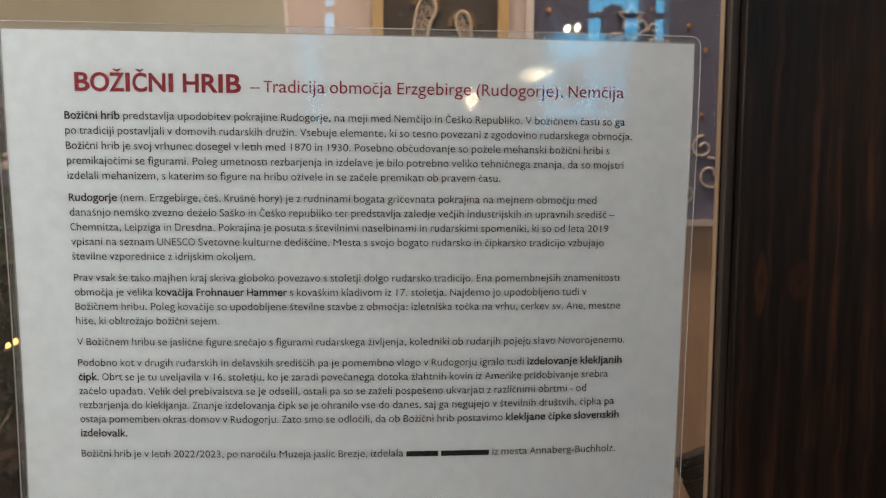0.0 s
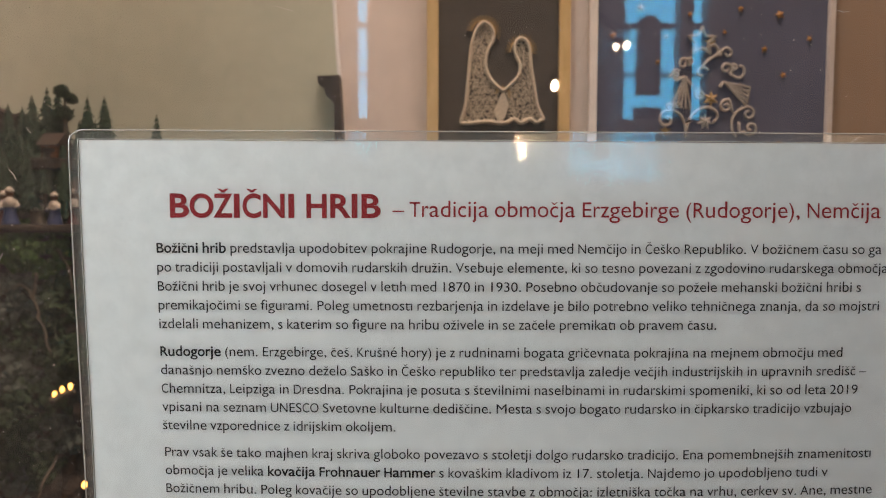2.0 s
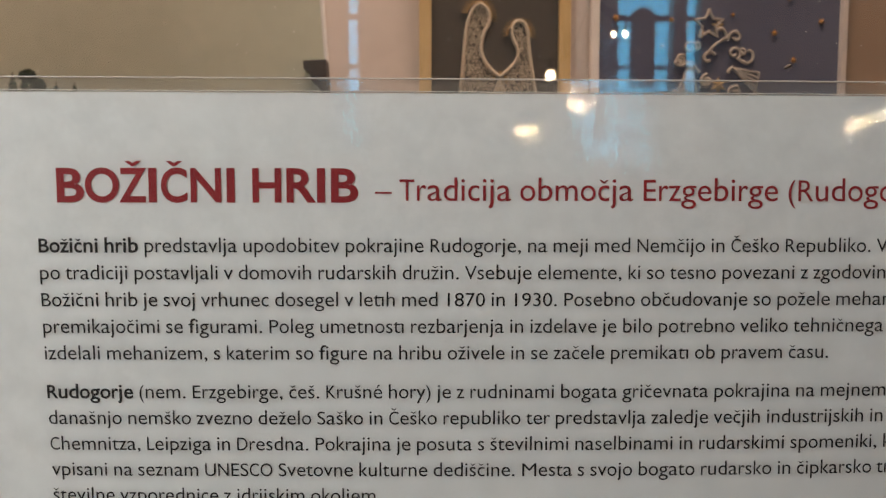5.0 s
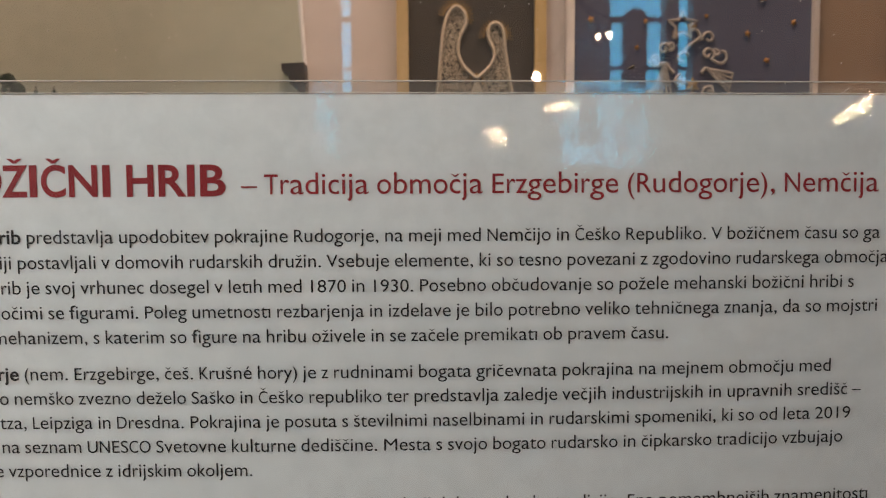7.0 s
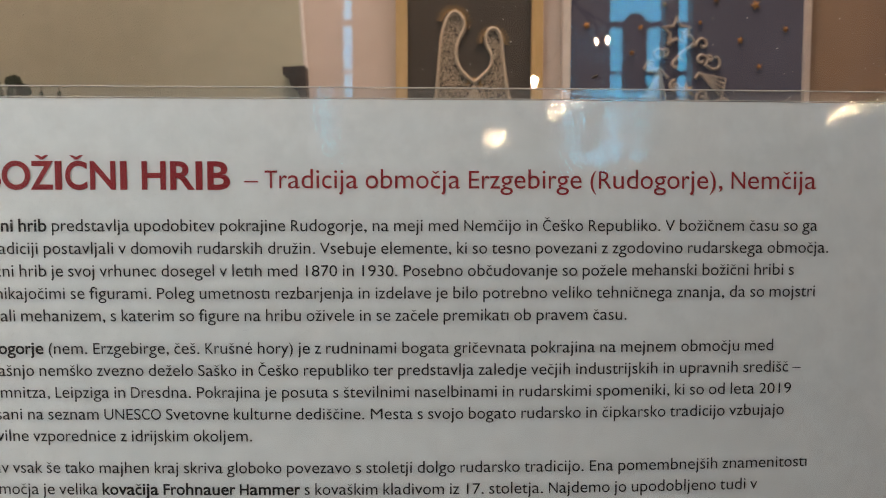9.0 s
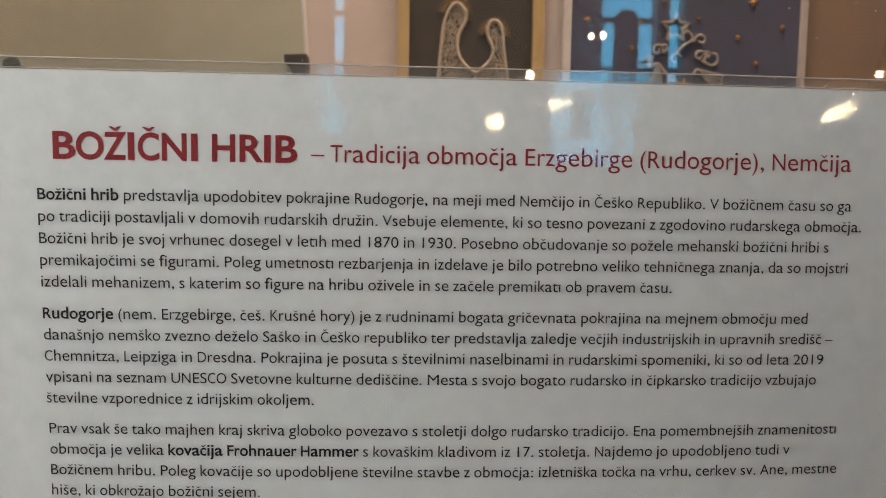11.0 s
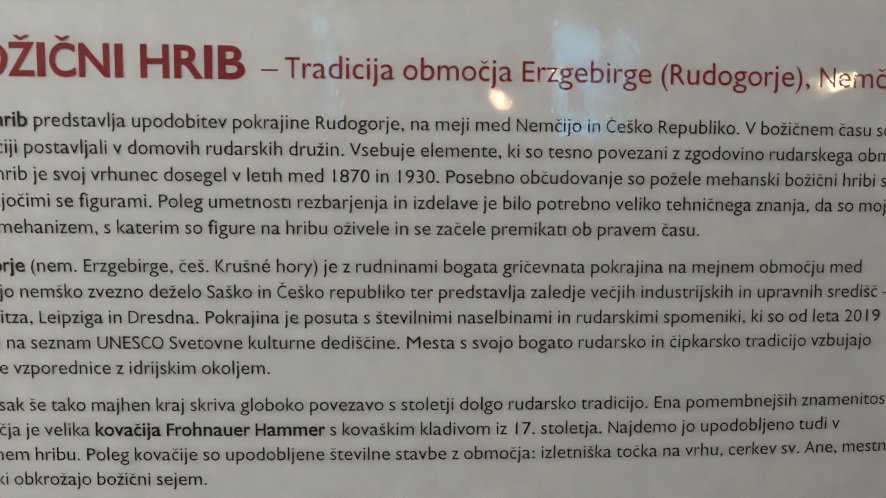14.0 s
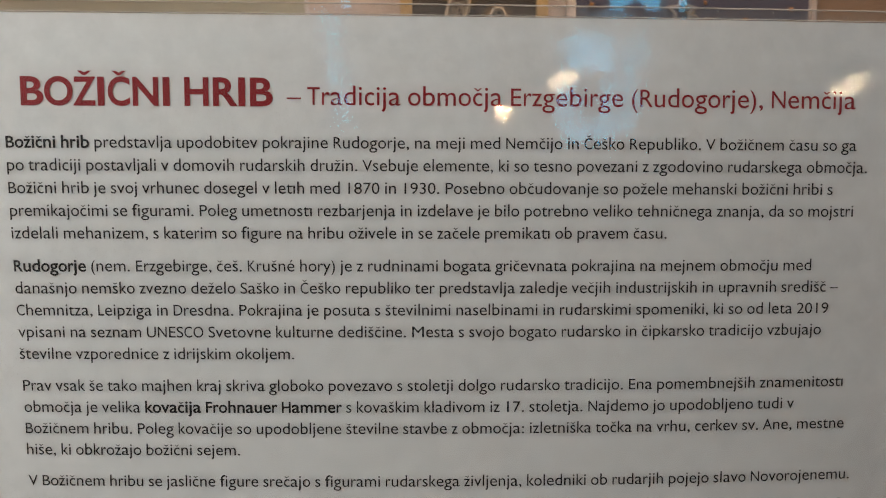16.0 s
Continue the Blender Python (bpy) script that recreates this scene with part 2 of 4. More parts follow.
def box(x0, x1, y0, y1, z0, z1, bevel=0.0, bm=None):
    own = bmesh.new()
    bmesh.ops.create_cube(own, size=1, matrix=Matrix.Translation(((x0 + x1) / 2, (y0 + y1) / 2, (z0 + z1) / 2)) @ Matrix.Diagonal((x1 - x0, y1 - y0, z1 - z0, 1)))
    if bevel:
        bmesh.ops.bevel(own, geom=own.edges[:], offset=bevel, segments=2, affect="EDGES", profile=0.6)
    return merge(bm, own) if bm else own


def merge(bm, other):
    tmp = bpy.data.meshes.new("tmp")
    other.to_mesh(tmp)
    other.free()
    bm.from_mesh(tmp)
    bpy.data.meshes.remove(tmp)
    return bm


def lathe(profile, at=(0, 0, 0), n=16, bm=None, jag=0.0, rnd=None):
    """Turns (radius, height) pairs about z."""
    bm = bm or bmesh.new()
    rings = []
    for r, z in profile:
        rings.append([bm.verts.new((at[0] + r * (1 + (rnd.uniform(-jag, jag) if rnd else 0)) * math.cos(2 * math.pi * k / n),
                                    at[1] + r * (1 + (rnd.uniform(-jag, jag) if rnd else 0)) * math.sin(2 * math.pi * k / n), at[2] + z)) for k in range(n)])
    for a, b in zip(rings, rings[1:]):
        for k in range(n):
            bm.faces.new((a[k], a[(k + 1) % n], b[(k + 1) % n], b[k]))
    bm.faces.new(rings[0][::-1])
    bm.faces.new(rings[-1])
    return bm


def tube(points, radius, n=6, bm=None, taper=1.0):
    """A round strand along points."""
    bm = bm or bmesh.new()
    pts = [Vector(p) for p in points]
    rings = []
    for i, p in enumerate(pts):
        d = (pts[min(i + 1, len(pts) - 1)] - pts[max(i - 1, 0)]).normalized()
        side = d.cross(Vector((0, 1, 0)))
        side = side.normalized() if side.length > 1e-3 else Vector((1, 0, 0))
        up = side.cross(d).normalized()
        r = radius * (1 + (taper - 1) * i / max(1, len(pts) - 1))
        rings.append([bm.verts.new(p + r * (math.cos(2 * math.pi * k / n) * side + math.sin(2 * math.pi * k / n) * up)) for k in range(n)])
    for a, b in zip(rings, rings[1:]):
        for k in range(n):
            bm.faces.new((a[k], a[(k + 1) % n], b[(k + 1) % n], b[k]))
    bm.faces.new(rings[0][::-1])
    bm.faces.new(rings[-1])
    return bm


def smooth_line(points, steps=8):
    """Catmull-Rom through 2D points."""
    p = [Vector(q) for q in points]
    p = [2 * p[0] - p[1], *p, 2 * p[-1] - p[-2]]
    out = []
    for a, b, c, d in zip(p, p[1:], p[2:], p[3:]):
        for k in range(steps):
            s = k / steps
            out.append(0.5 * (2 * b + (c - a) * s + (2 * a - 5 * b + 4 * c - d) * s * s + (3 * b - a - 3 * c + d) * s ** 3))
    return out + [p[-2]]


def thing(name, label, category, group="", kind="", at=(0, 0, 0)):
    ob = new(name)
    ob.location = at
    ob.empty_display_size = 0.05
    return tagged(ob, label, category, group, kind)


# ---- the room ----
X0, X1, CEIL = -2.2, 3.6, 4.3
tagged(part("floor", box(X0 - 0.2, X1 + 0.2, BACK_Y - 0.3, WALL_Y + 0.2, -0.1, 0.0), FLOOR), "brown boarded floor of the museum room", "floor", kind="structure")
tagged(part("ceiling", box(X0 - 0.2, X1 + 0.2, BACK_Y - 0.3, WALL_Y + 0.2, CEIL, CEIL + 0.1), ROOM_WALL), "plain plastered ceiling", "ceiling", kind="structure")
tagged(part("wall_north", box(X0 - 0.2, X1 + 0.2, WALL_Y, WALL_Y + 0.2, 0.0, CEIL), WHITE_WALL), "pinkish white plaster wall behind the case", "wall", kind="structure")
tagged(part("wall_east", box(X1, X1 + 0.2, BACK_Y - 0.3, WALL_Y, 0.0, CEIL), ROOM_WALL), "plain plaster wall", "wall", kind="structure")

tagged(part("wall_west", box(X0 - 0.2, X0, BACK_Y - 0.3, WALL_Y, 0.0, CEIL), ROOM_WALL), "plain plaster wall", "wall", kind="structure")

# pier and niche added out of view to light the sheet from the side
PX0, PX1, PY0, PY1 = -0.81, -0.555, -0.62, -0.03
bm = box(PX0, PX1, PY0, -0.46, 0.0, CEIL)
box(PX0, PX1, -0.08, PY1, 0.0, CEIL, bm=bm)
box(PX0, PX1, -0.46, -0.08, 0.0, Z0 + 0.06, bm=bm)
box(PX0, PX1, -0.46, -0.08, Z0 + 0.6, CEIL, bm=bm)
tagged(part("added_pier", bm, ROOM_WALL), "added unseen plaster pier with a lit niche beside the case", "wall", kind="structure")

# glowing pane and bars added out of view, paired with the side light
side = thing("window_0", "glowing pane added in the pier to light the sheet from the side", "window", kind="structure")
part("pane", box(-0.71, -0.705, -0.46, -0.08, Z0 + 0.06, Z0 + 0.6), ADDED_SIDE_GLOW, side)
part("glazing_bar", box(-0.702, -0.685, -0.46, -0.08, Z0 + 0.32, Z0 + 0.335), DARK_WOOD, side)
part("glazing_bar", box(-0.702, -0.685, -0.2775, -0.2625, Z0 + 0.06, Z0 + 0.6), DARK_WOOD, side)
# flat boxes added above the two fill lights, out of view
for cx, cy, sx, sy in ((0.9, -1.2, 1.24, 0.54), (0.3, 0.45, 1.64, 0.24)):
    fitting = thing("fill_light_box", "flat white box added above an overhead fill light", "lamp", "ceiling lamps", at=(cx, cy, CEIL))
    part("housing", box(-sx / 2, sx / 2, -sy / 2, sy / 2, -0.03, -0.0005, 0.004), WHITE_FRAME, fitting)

# window wall: arched openings seen mirrored in the glass
WINDOWS = [(-0.825, 0.105), (2.035, 0.55), (2.51, 0.145)]
SILL, HEAD = Z0 + 1.02, Z0 + 2.5
bm = bmesh.new()
edges = [X0] + [e for c, w in WINDOWS for e in (c - w / 2, c + w / 2)] + [X1]
for a, b in zip(edges[0::2], edges[1::2]):
    box(a, b, BACK_Y - 0.3, BACK_Y, 0.0, CEIL, bm=bm)
for c, w in WINDOWS:
    box(c - w / 2, c + w / 2, BACK_Y - 0.3, BACK_Y, 0.0, SILL, bm=bm)
    box(c - w / 2, c + w / 2, BACK_Y - 0.3, BACK_Y, HEAD, CEIL, bm=bm)
tagged(part("wall_south", bm, ROOM_WALL), "plaster wall with tall narrow windows", "wall", kind="structure")
for k, (c, w) in enumerate(WINDOWS):
    win = thing("window_%d" % (k + 1), "tall barred window with blue daylight behind it", "window", kind="structure", at=(c, BACK_Y - 0.02, SILL))
    h = HEAD - SILL
    part("pane", box(-w / 2, w / 2, -0.14, -0.13, 0, h), DAYLIGHT, win)
    for z, thick in ((0.44, 0.032), (0.91, 0.055), (1.30, 0.03)):
        part("glazing_bar", box(-w / 2, w / 2, -0.12, -0.09, z, z + thick), DARK_WOOD, win)
    if w > 0.3:
        # dark arched shape set over the middle of the pane
        bm = bmesh.new()
        arch = [(-0.12, 0.25), (-0.12, 0.92)] + [(-0.12 * math.cos(a * math.pi / 8), 0.92 + 0.12 * math.sin(a * math.pi / 8)) for a in range(1, 8)] + [(0.12, 0.92), (0.12, 0.25)]
        f = bm.faces.new([bm.verts.new((x, -0.10, z)) for x, z in arch])
        for v in bmesh.ops.extrude_face_region(bm, geom=[f])["geom"]:
            if isinstance(v, bmesh.types.BMVert):
                v.co.y += 0.04
        part("dark_arch", bm, DARK_WOOD, win, "dark arched shape in the middle of the window")
        part("bottom_rail", box(-0.14, 0.14, -0.11, -0.08, 0.0, 0.13), DARK_WOOD, win)

# hanging lamps behind the viewer
for at_x, bulbs in ((0.48, ((-0.13, 0.50, 1.35), (0.075, 0.632, 0.85), (0.112, 0.636, 0.85))), (1.58, ((-0.03, 0.53, 1.0), (0.03, 0.56, 1.0)))):
    hanging = thing("hanging_lamp", "dark metal hanging lamp with small glowing bulbs", "lamp", "hanging lamps", at=(at_x, -1.9, CEIL))
    part("rod", tube([(0, 0, 0), (0, 0, Z0 + 0.75 - CEIL)], 0.008, 8), BLACK, hanging)
    for dx, dz, size in bulbs:
        z = Z0 + dz - CEIL
        arm = smooth_line([(0, Z0 + 0.76 - CEIL), (dx * 0.5, z + 0.08), (dx, z + 0.05), (dx, z + 0.012)], 6)
        part("arm", tube([(p.x, 0, p.y) for p in arm], 0.004, 8), BLACK, hanging)
        part("bulb", lathe([(r * size, q * size) for r, q in ((0.003, -0.014), (0.008, -0.009), (0.0108, 0), (0.008, 0.009), (0.003, 0.013))], (dx, 0, z), 12), LAMP_BULB, hanging, smooth=True)

# ---- the case: glass, post, boards ----
GLASS_Y = 0.0085
def glass_sheet(name, x0, x1, y0, y1, z0, z1, parent=None, front=GLASS):
    """A pane with its gloss on the face towards the room."""
    ob = part(name, box(x0, x1, y0, y1, z0, z1), front, parent)
    ob.data.materials.append(CLEAR)
    for f in ob.data.polygons:
        f.material_index = 0 if f.normal.y < -0.5 else 1
    ob.visible_shadow = False
    return ob


pane = glass_sheet("glass_pane", -1.49, 0.315, GLASS_Y, GLASS_Y + 0.004, Z0 - 0.85, Z0 + 0.9)
tagged(pane, "scratched clear glass pane of the display case", "glass pane", kind="structure")

post = thing("wooden_post", "dark-stained knotty spruce post framing the glass", "post", at=(0, 0, 0))
part("board", box(0.1712, 0.32, -0.0045, 0.0083, 0.0, Z0 + 1.0, 0.0012), WOOD, post)
part("glazing_bead", box(0.1668, 0.1709, 0.0005, 0.0083, 0.0, Z0 + 1.0, 0.0008), DARK_WOOD, post, "thin dark glazing bead")
part("bead_edge", box(0.1654, 0.1661, 0.0045, 0.0083, 0.0, Z0 + 1.0, 0.0002), TAN, post, "thin tan strip along the bead's edge")
tagged(part("case_base", box(-1.49, 0.32, 0.0, WALL_Y, 0.0, Z0 - 0.855), DARK_WOOD), "dark wooden base of the display case", "case base")

# scratches and dust on the glass
rnd = random.Random(4)
bm = bmesh.new()
for k in range(2400):
    x, z = rnd.uniform(-0.36, 0.165), Z0 + rnd.uniform(-0.15, 0.22)
    if k < 60:
        a, ln = rnd.uniform(-1.2, 1.1), rnd.uniform(0.002, 0.008)
        w = 0.00006
    else:
        a, ln = rnd.uniform(0, 3), rnd.uniform(0.0001, 0.0007)
        w = rnd.uniform(0.00005, 0.00015)
    d, s = Vector((math.cos(a), 0, math.sin(a))), Vector((-math.sin(a), 0, math.cos(a)))
    c, y = Vector((x, GLASS_Y - 0.0003, z)), Vector((0, 0.00028, 0))
    bend = s * rnd.uniform(-0.12, 0.12) * ln
    low = [c - d * ln / 2, c + bend - s * w, c + d * ln / 2, c + bend + s * w]
    v = [bm.verts.new(p) for p in low]
    u = [bm.verts.new(p + y) for p in low]
    bm.faces.new(v)
    bm.faces.new(u[::-1])
    for i in range(4):
        bm.faces.new((v[i], u[i], u[(i + 1) % 4], v[(i + 1) % 4]))
tagged(part("dust_and_scratches", bm, SCRATCH), "fine pale scratches and dust specks on the glass", "dust", kind="stuff")

# a dark insect-like speck with thin legs, stuck to the glass above the sheet
bm = lathe([(0.0001, -0.0011), (0.0004, -0.0006), (0.00045, 0.0003), (0.0002, 0.0010)], (0, 0, 0), 7, jag=0.25, rnd=rnd)
for a, b, c in ((-0.0008, -0.0006, -0.0012), (-0.0004, 0.0009, 0.0014), (0.0009, -0.0005, 0.0009), (0.0005, 0.0011, -0.0006)):
    tube([(0, 0, a), (b * 0.6, -0.0002, (a + c) / 2 + 0.0002), (b, 0.0001, c)], 0.00009, 4, bm)
crumb = part("dark_speck", bm, DARK_WOOD)
crumb.matrix_world = pose(0.0563, GLASS_Y - 0.0007, Z0 + 0.0988, 0, 62, 0)
tagged(crumb, "tiny dark insect-like speck stuck to the glass", "crumb")


# ---- the laminated sheet ----
def bow(u, v):
    curl = 0.55 * max(0.0, v - 0.03) ** 2
    u, v = u * 10, v * 10
    q = BOW
    return curl + 0.001 * (q[0] * u * u + q[1] * u * v + q[2] * v * v + q[3] * u ** 3 + q[4] * u * u * v + q[5] * u * v * v)


def surf(u, v, lift=0.0):
    """A place on the bowed sheet, lift metres in front of it."""
    return (u, bow(u, v) - lift, v + Z0)


SHEET = (-0.1477, 0.1505, -0.1222, 0.0907)


def edge_shear(u, v):
    """Shears the sheet's right edge to fit the camera's view."""
    return u + 0.016 * (v + 0.01) * max(0.0, min(1.0, (u - 0.126) / 0.0245))


def sheet_mesh(border, radius, lift, thick, inner=None, nu=64, nv=46):
    bm = bmesh.new()
    u0, u1, v0, v1 = SHEET[0] - border, SHEET[1] + border, SHEET[2] - border, SHEET[3] + border

    def cols(a, b, n, extra):
        return sorted({round(a + (b - a) * k / n, 6) for k in range(n + 1)} | {round(e, 6) for e in extra})
    eu = [u0 + radius * k / 6 for k in range(7)] + [u1 - radius * k / 6 for k in range(7)] + list(SHEET[:2])
    ev = [v0 + radius * k / 6 for k in range(7)] + [v1 - radius * k / 6 for k in range(7)] + list(SHEET[2:])
    us, vs = cols(u0, u1, nu, eu), cols(v0, v1, nv, ev)
    faces_at = {}
    for side, up in enumerate((lift + thick, lift)):
        grid = {}
        for i, u in enumerate(us):
            for j, v in enumerate(vs):
                cu, cv = min(max(u, u0 + radius), u1 - radius), min(max(v, v0 + radius), v1 - radius)
                d = Vector((u - cu, v - cv))
                if d.length > radius > 0 and u != cu and v != cv:
                    d *= radius / d.length
                grid[i, j] = bm.verts.new(surf(edge_shear(cu + d.x, cv + d.y), cv + d.y, up))
        faces_at[side] = grid
        for i in range(len(us) - 1):
            for j in range(len(vs) - 1):
                mu, mv = (us[i] + us[i + 1]) / 2, (vs[j] + vs[j + 1]) / 2
                if inner and SHEET[0] < mu < SHEET[1] and SHEET[2] < mv < SHEET[3]:
                    continue
                q = [grid[i, j], grid[i + 1, j], grid[i + 1, j + 1], grid[i, j + 1]]
                bm.faces.new(q if side == 0 else q[::-1])
        if not thick:
            break
    if thick:
        a, b = faces_at[0], faces_at[1]
        ring = [(i, 0) for i in range(len(us))] + [(len(us) - 1, j) for j in range(1, len(vs))] + [(i, len(vs) - 1) for i in range(len(us) - 2, -1, -1)] + [(0, j) for j in range(len(vs) - 2, 0, -1)]
        for p, q in zip(ring, ring[1:] + ring[:1]):
            bm.faces.new((a[p], b[p], b[q], a[q]))
    bmesh.ops.delete(bm, geom=[v for v in bm.verts if not v.link_faces], context="VERTS")
    return bm


sign = thing("laminated_sheet", "white laminated A4 text sheet fixed to the case glass", "information sheet", at=(0, 0, 0))
part("paper", sheet_mesh(0.0, 0.0, 0.0, 0.0002), PAPER, sign, "white printed paper")
film = part("film", sheet_mesh(0.0033, 0.0045, 0.0006, 0.0), FILM, sign, "clear glossy rippled film", smooth=True, facing=True)
film.visible_shadow = False
seal = part("sealed_edge", sheet_mesh(0.0033, 0.0045, 0.0001, 0.0, inner=True), SEAL, sign, "greyish sealed film margin", smooth=True, facing=True)
seal.visible_shadow = False


def rounded_loop(border, radius, lift):
    u0, u1, v0, v1 = SHEET[0] - border, SHEET[1] + border, SHEET[2] - border, SHEET[3] + border
    out = []
    for cu, cv, start in ((u1 - radius, v1 - radius, 0), (u0 + radius, v1 - radius, 90), (u0 + radius, v0 + radius, 180), (u1 - radius, v0 + radius, 270)):
        for k in range(7):
            a = radians(start + 15 * k)
            out.append((cu + radius * math.cos(a), cv + radius * math.sin(a)))
    fine = []
    for (a, b), (c, d) in zip(out, out[1:] + out[:1]):
        n = max(1, int(math.hypot(c - a, d - b) / 0.006))
        fine += [surf(edge_shear(a + (c - a) * k / n, b + (d - b) * k / n), b + (d - b) * k / n, lift) for k in range(n)]
    return fine + fine[:1]


part("film_rim", tube(rounded_loop(0.0033, 0.0045, 0.0003), 0.00022, 5), RIM, sign, "pale cut rim of the film")
# a pale strand draws the light refracted along the paper's edge
part("paper_edge_crease", tube(rounded_loop(0.0003, 0.0002, 0.0003), 0.00016, 5), RIM, sign, "crease along the paper's edge, its refracted light put in as pale colour")

# ---- the printed text ----
EM = 2048.0
ADV = dict(zip("abcdefghijklmnopqrstuvwxyz", (981, 1076, 866, 1076, 1019, 625, 964, 1076, 470, 490, 931, 470, 1636, 1076, 1080, 1076, 1076, 714, 801, 686, 1076, 925, 1464, 887, 927, 809)))
ADV.update(zip("ABCDEFGHIJKLMNOPQRSTUVWXYZ", (1185, 1114, 1092, 1260, 1000, 941, 1292, 1276, 516, 653, 1064, 861, 1751, 1322, 1356, 1058, 1378, 1112, 941, 998, 1314, 1162, 1822, 1063, 998, 959)))
ADV.update({c: 1038 for c in "0123456789"})
ADV.update({" ": 463, ".": 517, ",": 511, "-": 627, "–": 1020, "(": 621, ")": 621, "/": 791, ":": 548})
BOLD = dict(ADV)
BOLD.update(zip("abcdefghijklmnoprstuvz", (1012, 1100, 856, 1100, 1030, 648, 970, 1100, 503, 523, 981, 503, 1667, 1100, 1101, 1100, 727, 817, 710, 1100, 969, 813)))
BOLD.update({"B": 1147, "O": 1385, "Z": 968, "I": 546, "C": 1084, "N": 1351, "H": 1292, "R": 1153, "F": 940, "Y": 1065})
PLAIN = {"č": "c", "š": "s", "ž": "z", "Č": "C", "Š": "S", "Ž": "Z"}

font_curve = bpy.data.curves.new("glyphs", "FONT")
font_curve.resolution_u = 5
font_ob = new("glyphs", font_curve)


def shape_of(text, offset):
    font_curve.body, font_curve.offset = text, offset
    dg = bpy.context.evaluated_depsgraph_get()
    dg.update()
    m = bpy.data.meshes.new_from_object(font_ob.evaluated_get(dg))
    out = np.array([v.co[:2] for v in m.vertices]), [tuple(p.vertices) for p in m.polygons]
    bpy.data.meshes.remove(m)
    return out


GLYPHS = {}
BAR_END = shape_of("I", 0)[0][:, 0].max()


def glyph(ch, bold):
    """Vertices in ems, stretched to the printed face's widths, and faces."""
    if (ch, bold) not in GLYPHS:
        base = PLAIN.get(ch, ch)
        width = shape_of(base + "I", 0)[0][:, 0].max() - BAR_END
        co, faces = shape_of(base, (-0.002, 0.014, 0.022)[int(bold)])
        adv = (BOLD if bold else ADV).get({"é": "e", "ı": "i"}.get(base, base), 1000) / EM
        tall = 1.035 if base.islower() or base == "ı" else 0.945
        co = co * (adv / width, tall)
        if ch in PLAIN:
            mid = adv * (0.52 if base != "s" else 0.5)
            y0 = 0.535 if ch.islower() else 0.70
            t, w, h = (0.062, 0.155, 0.105) if bold else (0.045, 0.145, 0.105)
            k = len(co)
            co = np.vstack([co, [(mid - w, y0 + h), (mid - t * 0.5, y0), (mid + t * 0.5, y0), (mid + w, y0 + h), (mid + w - t * 1.35, y0 + h), (mid, y0 + t * 1.0), (mid - w + t * 1.35, y0 + h)]])
            faces = faces + [(k, k + 1, k + 5, k + 6), (k + 1, k + 2, k + 5), (k + 2, k + 3, k + 4, k + 5)]
        GLYPHS[ch, bold] = co, faces
    return GLYPHS[ch, bold]


def view_shift(x):
    return -0.0009 * (1 - (x / 0.12) ** 2)


def typeset(runs, u, v, size, end=None):
    """One printed line: runs of (text, bold), from u along the baseline v, size in metres; end: where the line stops. A tilde is a bar."""
    verts, faces, x = [], [], 0.0
    for text, bold in runs:
        wide = BOLD if bold else ADV
        i = 0
        while i < len(text):
            ch = text[i]
            if ch == "~":
                n = 0
                while i < len(text) and text[i] == "~":
                    n, i = n + 1, i + 1
                k, w = len(verts), n * 0.5
                verts += [(x + 0.03, 0.0), (x + w - 0.03, 0.0), (x + w - 0.03, 0.49), (x + 0.03, 0.49)]
                faces.append((k, k + 1, k + 2, k + 3))
                x += w
                continue
            pair = text[i:i + 2]
            if ch != " ":
                co, fs = glyph("ı" if ch == "i" and i and text[i - 1] == "t" else ch, bold)
                k = len(verts)
                verts += [(x + a, b) for a, b in co]
                faces += [tuple(k + j for j in f) for f in fs]
                if pair == "ti":
                    k, a = len(verts), wide["t"] / EM
                    verts += [(x + a * 0.55, 0.405), (x + a + 0.12, 0.405), (x + a + 0.12, 0.462), (x + a * 0.55, 0.462)]
                    faces.append((k, k + 1, k + 2, k + 3))
            x += wide.get(PLAIN.get(ch, {"é": "e"}.get(ch, ch)), 1000) / EM
            i += 1
    co = np.array(verts)
    left, right = co[:, 0].min(), co[:, 0].max()
    squeeze = (end - u) / ((right - left) * size) if end else 1.0
    stop = u + (right - left) * size * squeeze

    def across(a):
        """The text's sideways shift, fitted to the camera's view, nil at its ends."""
        x = u + (a - left) * size * squeeze
        s = (x - u) / (stop - u)
        return x + view_shift(x) - (view_shift(u) * (1 - s) + view_shift(stop) * s if end else view_shift(u))

    return [surf(across(a), v + b * size, 0.00028) for a, b in co], faces


def print_line(name, runs, u, v, size, ink, end=None, label=""):
    verts, faces = typeset(runs, u, v, size, end)
    data = bpy.data.meshes.new(name)
    data.from_pydata(verts, [], faces)
    data.materials.append(ink)
    ob = new(name, data)
    ob.parent = sign
    if label:
        tagged(ob, label)


